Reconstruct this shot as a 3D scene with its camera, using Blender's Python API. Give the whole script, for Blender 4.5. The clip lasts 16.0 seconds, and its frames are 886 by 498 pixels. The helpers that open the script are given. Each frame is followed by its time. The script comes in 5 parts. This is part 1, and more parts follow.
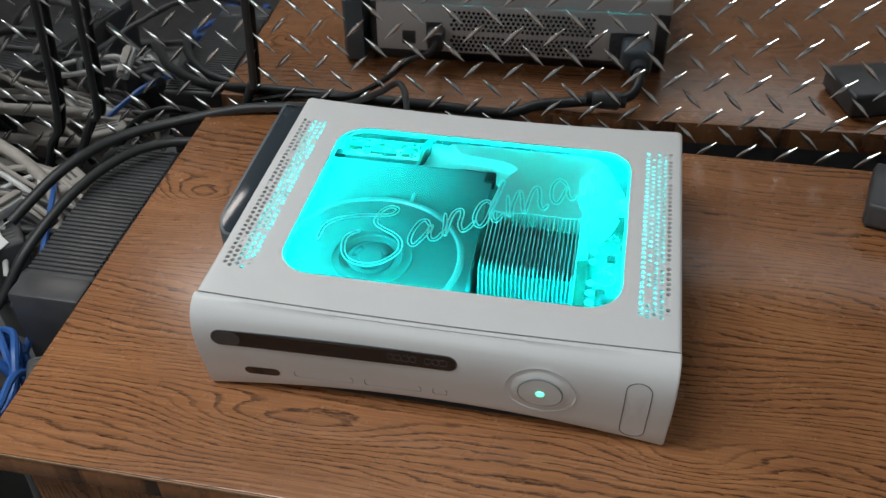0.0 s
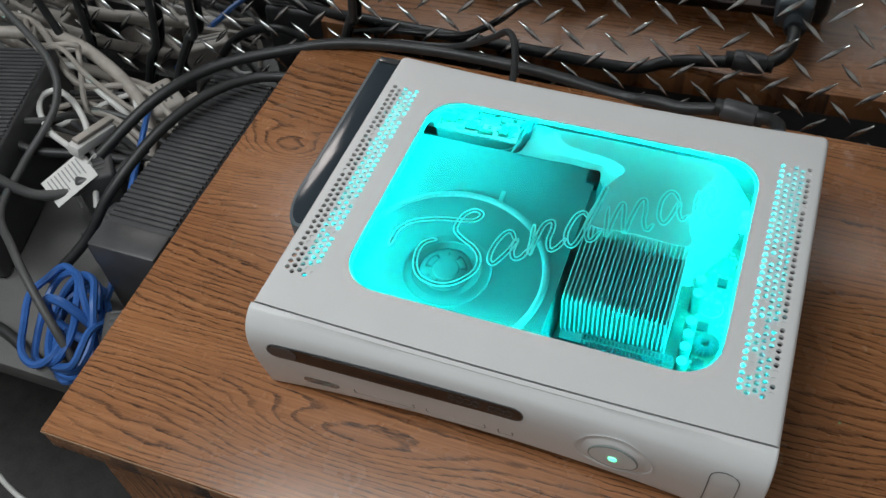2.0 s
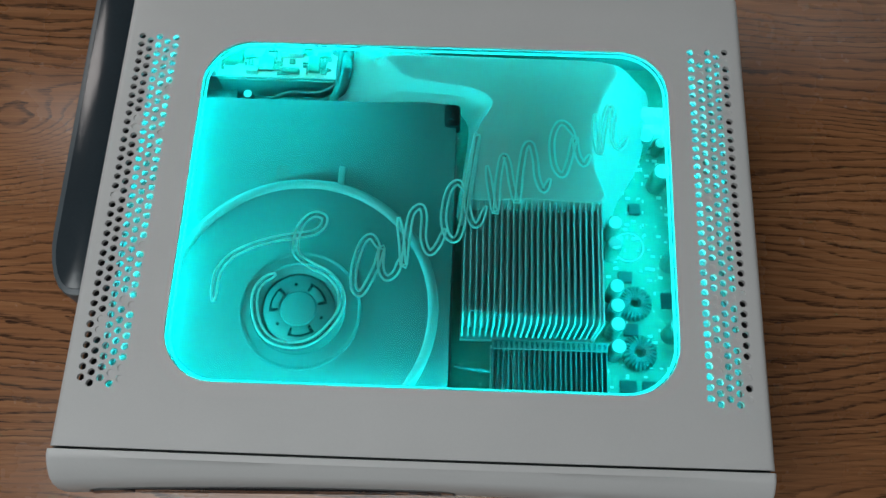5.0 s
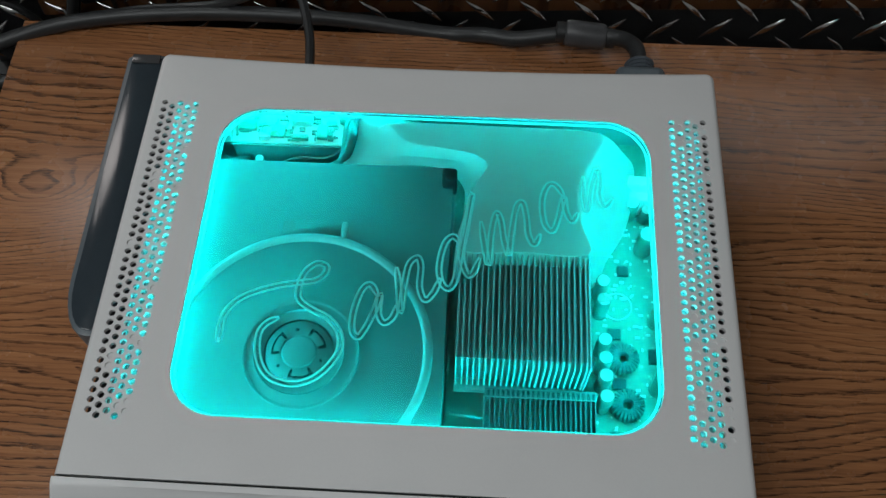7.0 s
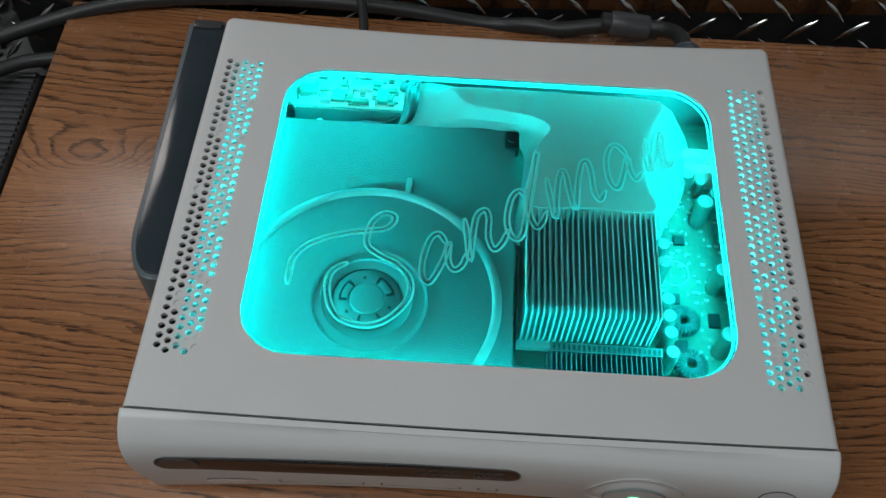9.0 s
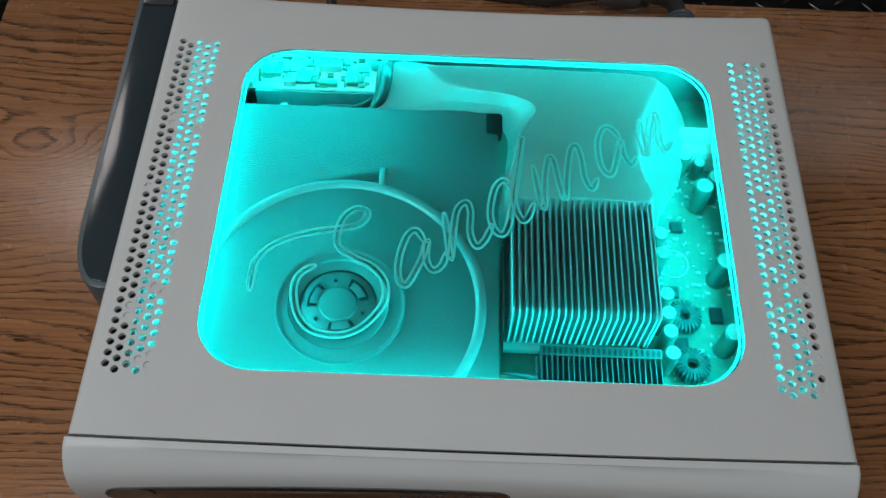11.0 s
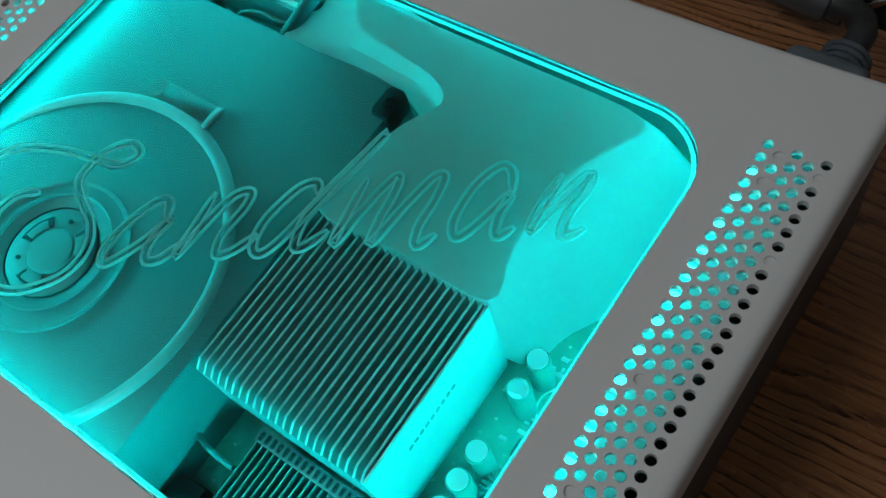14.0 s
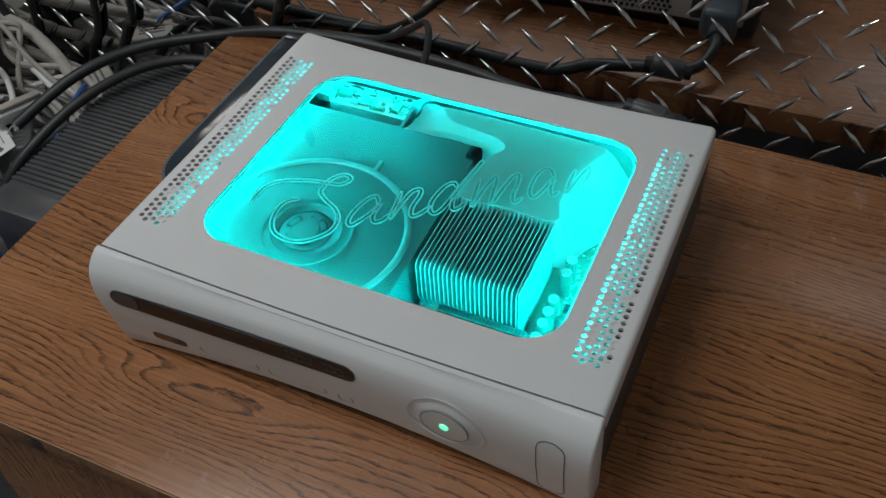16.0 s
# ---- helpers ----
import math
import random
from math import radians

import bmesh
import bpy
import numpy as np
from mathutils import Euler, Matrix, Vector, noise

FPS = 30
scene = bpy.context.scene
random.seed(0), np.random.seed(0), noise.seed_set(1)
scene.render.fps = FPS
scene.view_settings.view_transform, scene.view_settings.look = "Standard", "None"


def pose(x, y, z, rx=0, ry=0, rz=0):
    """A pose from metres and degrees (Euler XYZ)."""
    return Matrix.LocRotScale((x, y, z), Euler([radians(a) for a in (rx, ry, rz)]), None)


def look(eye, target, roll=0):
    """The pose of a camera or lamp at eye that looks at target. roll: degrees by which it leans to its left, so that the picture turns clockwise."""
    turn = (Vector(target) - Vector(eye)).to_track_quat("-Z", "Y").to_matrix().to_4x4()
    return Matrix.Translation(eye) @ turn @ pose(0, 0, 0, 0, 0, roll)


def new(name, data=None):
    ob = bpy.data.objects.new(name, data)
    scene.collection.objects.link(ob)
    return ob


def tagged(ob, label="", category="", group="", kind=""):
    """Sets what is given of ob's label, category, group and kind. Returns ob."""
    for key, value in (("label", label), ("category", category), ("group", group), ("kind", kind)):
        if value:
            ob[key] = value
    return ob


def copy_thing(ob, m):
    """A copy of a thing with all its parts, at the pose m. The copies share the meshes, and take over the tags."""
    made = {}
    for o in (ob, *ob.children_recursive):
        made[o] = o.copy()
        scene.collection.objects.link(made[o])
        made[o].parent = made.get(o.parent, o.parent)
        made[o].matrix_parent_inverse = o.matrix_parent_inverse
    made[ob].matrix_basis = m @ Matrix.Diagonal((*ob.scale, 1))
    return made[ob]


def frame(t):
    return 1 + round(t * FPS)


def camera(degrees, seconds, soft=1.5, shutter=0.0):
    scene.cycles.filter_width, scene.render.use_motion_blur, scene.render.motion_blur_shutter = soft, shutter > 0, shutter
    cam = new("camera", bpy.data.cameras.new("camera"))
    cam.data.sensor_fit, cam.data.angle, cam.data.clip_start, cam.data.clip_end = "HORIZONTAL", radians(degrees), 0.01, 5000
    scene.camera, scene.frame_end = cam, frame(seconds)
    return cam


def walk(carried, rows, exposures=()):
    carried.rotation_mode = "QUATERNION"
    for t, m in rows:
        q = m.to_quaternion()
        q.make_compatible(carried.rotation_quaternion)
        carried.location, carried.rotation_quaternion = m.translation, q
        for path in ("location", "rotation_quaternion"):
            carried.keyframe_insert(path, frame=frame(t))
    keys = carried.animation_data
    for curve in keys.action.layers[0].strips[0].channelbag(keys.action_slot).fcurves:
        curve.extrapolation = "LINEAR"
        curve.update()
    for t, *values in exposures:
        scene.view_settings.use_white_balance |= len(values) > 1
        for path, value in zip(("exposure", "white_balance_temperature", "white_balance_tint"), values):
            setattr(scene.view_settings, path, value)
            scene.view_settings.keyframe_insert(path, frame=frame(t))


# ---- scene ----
cam = camera(50.7, 16.0)
PATH = [
    (0, (0.093, -0.371, 0.5), (-0.209, 1.096, -0.825), -1.1),
    (0.5, (0.14, -0.32, 0.533), (-0.289, 0.995, -0.911), -0.7),
    (1, (0.204, -0.27, 0.545), (-0.411, 0.91, -0.949), -2.0),
    (1.5, (0.195, -0.246, 0.537), (-0.457, 0.877, -0.985), -2.5),
    (2, (0.096, -0.233, 0.533), (-0.429, 0.904, -1.026), -5.9),
    (2.5, (0.013, -0.147, 0.514), (-0.171, 0.949, -1.148), -4.7),
    (3, (0.012, -0.028, 0.486), (0.004, 0.771, -1.348), 0.4),
    (3.5, (0.018, 0.035, 0.467), (0.009, 0.613, -1.448), 0.8),
    (4, (0.022, 0.031, 0.467), (-0.005, 0.553, -1.464), -1.5),
    (4.2, (0.017, 0.019, 0.47), (0.005, 0.56, -1.456), -0.0),
    (6.3, (0.02, -0.061, 0.492), (-0.039, 0.813, -1.306), -0.3),
    (6.5, (0.019, -0.066, 0.488), (-0.04, 0.827, -1.3), -0.2),
    (7, (0.027, -0.07, 0.491), (-0.031, 0.858, -1.28), -0.7),
    (7.5, (0.028, -0.073, 0.484), (-0.016, 0.885, -1.271), -0.0),
    (8, (0.023, -0.078, 0.483), (-0.017, 0.894, -1.265), 1.2),
    (8.5, (-0.01, -0.113, 0.466), (-0.035, 0.927, -1.243), 2.8),
    (9, (-0.017, -0.126, 0.46), (-0.025, 0.945, -1.229), 3.1),
    (9.2, (-0.016, -0.119, 0.455), (-0.009, 0.958, -1.23), 3.4),
    (11.3, (-0.014, -0.091, 0.423), (0.011, 0.9, -1.314), 3.5),
    (11.5, (-0.015, -0.094, 0.414), (0.002, 0.888, -1.328), 3.5),
    (12, (-0.02, -0.088, 0.409), (0.008, 0.872, -1.345), 5.5),
    (12.5, (-0.006, -0.076, 0.398), (0.044, 0.901, -1.346), 8.4),
    (13, (0.076, -0.018, 0.36), (-0.178, 0.89, -1.403), 4.1),
    (13.5, (0.157, 0.043, 0.321), (-0.521, 0.677, -1.451), -16.5),
    (14, (0.178, 0.074, 0.309), (-0.646, 0.675, -1.412), -21.5),
    (14.5, (0.177, 0.055, 0.336), (-0.682, 0.708, -1.348), -17.7),
    (15, (0.194, -0.05, 0.446), (-0.603, 0.849, -1.153), -7.9),
    (15.5, (0.202, -0.146, 0.476), (-0.481, 0.955, -1.048), -4.6),
    (16, (0.202, -0.23, 0.471), (-0.416, 0.993, -0.986), -3.5),
]
walk(cam, [(t, look(eye, target, roll)) for t, eye, target, roll in PATH], [(0, 0.08), (1.5, -0.08), (2.0, 0.0), (2.5, 0.15), (3.0, -0.4), (3.5, -0.76), (7, -0.74), (9, -0.64), (12.5, -0.76), (13.5, -1.12), (14.5, -1.34), (15.2, -0.9), (16, -0.55)])

# ---- world and lights ----
world = bpy.data.worlds.new("room_world")
scene.world = world
world.use_nodes = True
world.node_tree.nodes["Background"].inputs[0].default_value = (0.55, 0.6, 0.65, 1)
world.node_tree.nodes["Background"].inputs[1].default_value = 0.05


def area_lamp(name, at, target, sx, sy, watts, color):
    data = bpy.data.lights.new(name, "AREA")
    data.shape, data.size, data.size_y, data.energy, data.color = "RECTANGLE", sx, sy, watts, color
    ob = new(name, data)
    ob.matrix_world = look(at, target)
    return ob


area_lamp("ceiling_lamp", (-0.75, -0.35, 1.6), (-0.75, -0.35, 0), 1.2, 0.6, 21, (0.94, 0.99, 1.0))
area_lamp("ceiling_lamp", (0.9, -1.2, 1.6), (0.9, -1.2, 0), 1.2, 0.6, 7, (0.94, 0.99, 1.0))
CYAN = (0.0, 0.96, 1.0)
area_lamp("strip_lamp", (-0.1205, 0.141, 0.0735), (-0.02, 0.141, 0.097), 0.160, 0.004, 2.2, CYAN)
area_lamp("strip_lamp", (0.1240, 0.141, 0.0718), (0.02, 0.141, 0.056), 0.160, 0.004, 3.3, CYAN)
area_lamp("strip_lamp", (0.005, 0.2375, 0.0700), (0.005, 0.14, 0.064), 0.210, 0.004, 3.9, CYAN)
area_lamp("strip_lamp", (0.005, 0.0435, 0.0755), (0.005, 0.14, 0.084), 0.210, 0.004, 0.42, CYAN)
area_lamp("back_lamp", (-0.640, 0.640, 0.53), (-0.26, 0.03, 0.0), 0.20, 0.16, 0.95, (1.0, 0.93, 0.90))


# ---- materials ----
class Nodes:
    """A small builder for one node material."""

    def __init__(self, name):
        self.m = bpy.data.materials.new(name)
        self.m.use_nodes = True
        self.t = self.m.node_tree
        self.b = self.t.nodes["Principled BSDF"]

    def add(self, kind):
        return self.t.nodes.new(kind)

    def link(self, a, b):
        self.t.links.new(a, b)

    def val(self, x, sock):
        if isinstance(x, (int, float)):
            sock.default_value = x
        elif isinstance(x, tuple):
            sock.default_value = x
        else:
            self.link(x, sock)

    def math(self, op, a, b=0.0, c=0.0, clamp=False):
        n = self.add("ShaderNodeMath")
        n.operation, n.use_clamp = op, clamp
        for x, s in zip((a, b, c), n.inputs):
            self.val(x, s)
        return n.outputs[0]

    def pos(self):
        return self.add("ShaderNodeNewGeometry").outputs["Position"]

    def local(self):
        return self.add("ShaderNodeTexCoord").outputs["Object"]

    def split(self, v):
        n = self.add("ShaderNodeSeparateXYZ")
        self.link(v, n.inputs[0])
        return n.outputs

    def join(self, x, y, z):
        n = self.add("ShaderNodeCombineXYZ")
        for a, s in zip((x, y, z), n.inputs):
            self.val(a, s)
        return n.outputs[0]

    def noise(self, v, scale, detail=4.0, rough=0.55):
        n = self.add("ShaderNodeTexNoise")
        self.link(v, n.inputs["Vector"])
        n.inputs["Scale"].default_value, n.inputs["Detail"].default_value, n.inputs["Roughness"].default_value = scale, detail, rough
        return n.outputs["Fac"]

    def ramp(self, f, stops):
        n = self.add("ShaderNodeValToRGB")
        e = n.color_ramp.elements
        while len(e) < len(stops):
            e.new(0.5)
        for el, (p, c) in zip(e, stops):
            el.position, el.color = p, (c if len(c) == 4 else (*c, 1))
        self.link(f, n.inputs[0])
        return n.outputs[0]

    def mix(self, f, a, b, blend="MIX"):
        n = self.add("ShaderNodeMix")
        n.data_type, n.blend_type = "RGBA", blend
        self.val(f, n.inputs[0])
        for x, s in ((a, n.inputs[6]), (b, n.inputs[7])):
            self.val((*x, 1) if isinstance(x, tuple) and len(x) == 3 else x, s)
        return n.outputs[2]

    def bump(self, h, strength, dist):
        n = self.add("ShaderNodeBump")
        n.inputs["Strength"].default_value, n.inputs["Distance"].default_value = strength, dist
        self.link(h, n.inputs["Height"])
        self.link(n.outputs[0], self.b.inputs["Normal"])

    def set(self, **kw):
        names = dict(color="Base Color", rough="Roughness", metal="Metallic", spec="Specular IOR Level", trans="Transmission Weight",
                     ior="IOR", emit="Emission Color", power="Emission Strength", coat="Coat Weight", sss="Subsurface Weight", coat_rough="Coat Roughness")
        for k, v in kw.items():
            self.val((*v, 1) if isinstance(v, tuple) and len(v) == 3 else v, self.b.inputs[names[k]])
        return self.m


def surface(name, color, rough=0.5, metal=0.0, vary=0.15, scale=60.0, fine=900.0, bump=0.05, spec=0.5):
    """A plain material with colour and gloss that vary at two scales and a fine relief."""
    n = Nodes(name)
    p = n.pos()
    big, small = n.noise(p, scale, 3), n.noise(p, fine, 3)
    f = n.math("ADD", n.math("MULTIPLY", big, 0.6), n.math("MULTIPLY", small, 0.4))
    lo = tuple(c * (1 - vary) for c in color)
    hi = tuple(min(1, c * (1 + vary)) for c in color)
    n.set(color=n.ramp(f, [(0.3, lo), (0.7, hi)]), metal=metal, spec=spec,
          rough=n.math("ADD", rough - 0.06, n.math("MULTIPLY", big, 0.12)))
    if bump:
        n.bump(small, bump, 0.0004)
    return n.m


EYE1, EYE2 = (-0.092, -0.008), (0.176, 0.01)      # closed loops in the grain of the desktop


def oak(name, along="x", dark=1.0):
    """Stained oak with long dark grain lines, a knot and open pores."""
    n = Nodes(name)
    x, y, z = n.split(n.pos())
    if along == "z":
        x, y = z, x
    kx = n.math("MULTIPLY", n.math("ADD", x, 0.240), 22.0)
    ky = n.math("MULTIPLY", n.math("SUBTRACT", y, 0.214), 42.0)
    d2 = n.math("ADD", n.math("MULTIPLY", kx, kx), n.math("MULTIPLY", ky, ky))
    knot = n.math("POWER", 2.718, n.math("MULTIPLY", d2, -1.0))
    fx = n.math("MULTIPLY", n.math("SUBTRACT", x, EYE1[0]), 12.0)
    fy = n.math("MULTIPLY", n.math("SUBTRACT", y, EYE1[1]), 52.0)
    f2 = n.math("ADD", n.math("MULTIPLY", fx, fx), n.math("MULTIPLY", fy, fy))
    arch = n.math("POWER", 2.718, n.math("MULTIPLY", f2, -1.0))
    gx = n.math("MULTIPLY", n.math("SUBTRACT", x, EYE2[0]), 17.0)
    gy = n.math("MULTIPLY", n.math("SUBTRACT", y, EYE2[1]), 58.0)
    g2 = n.math("ADD", n.math("MULTIPLY", gx, gx), n.math("MULTIPLY", gy, gy))
    arch = n.math("ADD", arch, n.math("POWER", 2.718, n.math("MULTIPLY", g2, -1.0)))
    slow = n.noise(n.join(n.math("MULTIPLY", x, 3.0), n.math("MULTIPLY", y, 14.0), 0.3), 1.0, 1.5)
    wob = n.noise(n.join(n.math("MULTIPLY", x, 45.0), n.math("MULTIPLY", y, 160.0), 1.7), 1.0, 4)
    v = n.math("ADD", n.math("MULTIPLY", y, 200.0), n.math("MULTIPLY", slow, 16.0))
    v = n.math("ADD", v, n.math("MULTIPLY", wob, 1.1))
    v = n.math("ADD", v, n.math("MULTIPLY", knot, 6.0))
    v = n.math("ADD", v, n.math("MULTIPLY", arch, 5.0))
    ring = n.ramp(n.math("FRACT", v), [(0.0, (0.0,) * 3), (0.04, (1.0,) * 3), (0.19, (0.92,) * 3), (0.34, (0.16,) * 3), (1.0, (0.0,) * 3)])
    fade = n.ramp(n.noise(n.join(n.math("MULTIPLY", x, 7.0), n.math("MULTIPLY", y, 42.0), 2.2), 1.0, 3), [(0.32, (0.30,) * 3), (0.50, (1.0,) * 3)])
    dash = n.ramp(n.noise(n.join(n.math("MULTIPLY", x, 85.0), n.math("MULTIPLY", y, 1500.0), 0.0), 1.0, 2), [(0.42, (1.0,) * 3), (0.64, (0.22,) * 3)])
    fleck = n.ramp(n.noise(n.join(n.math("MULTIPLY", x, 40.0), n.math("MULTIPLY", y, 1300.0), 5.0), 1.0, 3), [(0.30, (0.75,) * 3), (0.42, (0.0,) * 3)])
    streak = n.noise(n.join(n.math("MULTIPLY", x, 6.0), n.math("MULTIPLY", y, 480.0), 0.0), 1.0, 6, 0.7)
    blotch = n.noise(n.pos(), 9.0, 3)
    tone = n.ramp(n.math("ADD", n.math("MULTIPLY", streak, 0.75), n.math("MULTIPLY", blotch, 0.25)),
                  [(0.30, (0.20 * dark, 0.080 * dark, 0.034 * dark)), (0.50, (0.36 * dark, 0.150 * dark, 0.060 * dark)), (0.72, (0.54 * dark, 0.250 * dark, 0.110 * dark))])
    deep = n.math("MULTIPLY", n.math("MULTIPLY", ring, fade), dash)
    deep = n.math("ADD", deep, n.math("MULTIPLY", fleck, 0.55), clamp=True)
    tone = n.mix(n.math("MULTIPLY", deep, 0.96), tone, (0.028 * dark, 0.012 * dark, 0.007 * dark))
    n.set(color=tone, rough=n.math("MULTIPLY_ADD", n.noise(n.pos(), 26, 4), 0.14, 0.20), spec=0.7)
    n.bump(n.math("SUBTRACT", 1.0, deep), 0.2, 0.00003)
    return n.m


def mirror_plate(name):
    n = Nodes(name)
    p = n.pos()
    smear = n.noise(p, 9.0, 4)
    n.set(color=(0.66, 0.665, 0.67), metal=1.0, rough=n.ramp(smear, [(0.35, (0.02,) * 3), (0.75, (0.07,) * 3)]))
    n.bump(n.noise(p, 26.0, 2), 0.05, 0.002)
    return n.m


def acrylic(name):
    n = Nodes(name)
    # Tint puts LED cyan into the pane; the sheet itself is clear
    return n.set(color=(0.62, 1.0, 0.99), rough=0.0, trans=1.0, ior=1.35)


def frosted(name, color, through_part=0.35, rough=0.28):
    """Milky plastic that lets light through."""
    n = Nodes(name)
    n.set(color=color, rough=rough, spec=0.5)
    t = n.add("ShaderNodeBsdfTranslucent")
    t.inputs[0].default_value = (*color, 1)
    m = n.add("ShaderNodeMixShader")
    m.inputs[0].default_value = through_part
    n.link(n.b.outputs[0], m.inputs[1])
    n.link(t.outputs[0], m.inputs[2])
    n.link(m.outputs[0], n.t.nodes["Material Output"].inputs[0])
    return n.m


def haze(name, color):
    """Mostly clear, partly milky plastic whose colour paints the glow in the grooves."""
    n = Nodes(name)
    n.set(color=color, rough=0.5)
    t = n.add("ShaderNodeBsdfTranslucent")
    t.inputs[0].default_value = (*color, 1)
    c = n.add("ShaderNodeBsdfTransparent")
    m, k = n.add("ShaderNodeMixShader"), n.add("ShaderNodeMixShader")
    m.inputs[0].default_value = 0.5
    n.link(n.math("MULTIPLY_ADD", n.noise(n.pos(), 400, 3), 0.20, 0.08), k.inputs[0])
    n.link(n.b.outputs[0], m.inputs[1])
    n.link(t.outputs[0], m.inputs[2])
    n.link(c.outputs[0], k.inputs[1])
    n.link(m.outputs[0], k.inputs[2])
    n.link(k.outputs[0], n.t.nodes["Material Output"].inputs[0])
    return n.m


def glow(name, color, power):
    n = Nodes(name)
    return n.set(color=(0.8, 0.8, 0.8), emit=color, power=power)


def board(name):
    """Printed circuit board with faint traces and solder dots."""
    n = Nodes(name)
    p = n.pos()
    vor = n.add("ShaderNodeTexVoronoi")
    vor.distance = "MANHATTAN"
    n.link(p, vor.inputs["Vector"])
    vor.inputs["Scale"].default_value = 260
    tr = n.ramp(vor.outputs["Distance"], [(0.14, (0.46, 0.50, 0.46)), (0.20, (0.095, 0.18, 0.14)), (0.9, (0.065, 0.135, 0.11))])
    lanes = n.ramp(n.noise(p, 120, 2), [(0.46, (1, 1, 1)), (0.5, (0.6, 0.7, 0.65)), (0.54, (1, 1, 1))])
    n.set(color=n.mix(1.0, tr, lanes, "MULTIPLY"), rough=0.35)
    n.bump(vor.outputs["Distance"], 0.2, 0.0006)
    return n.m


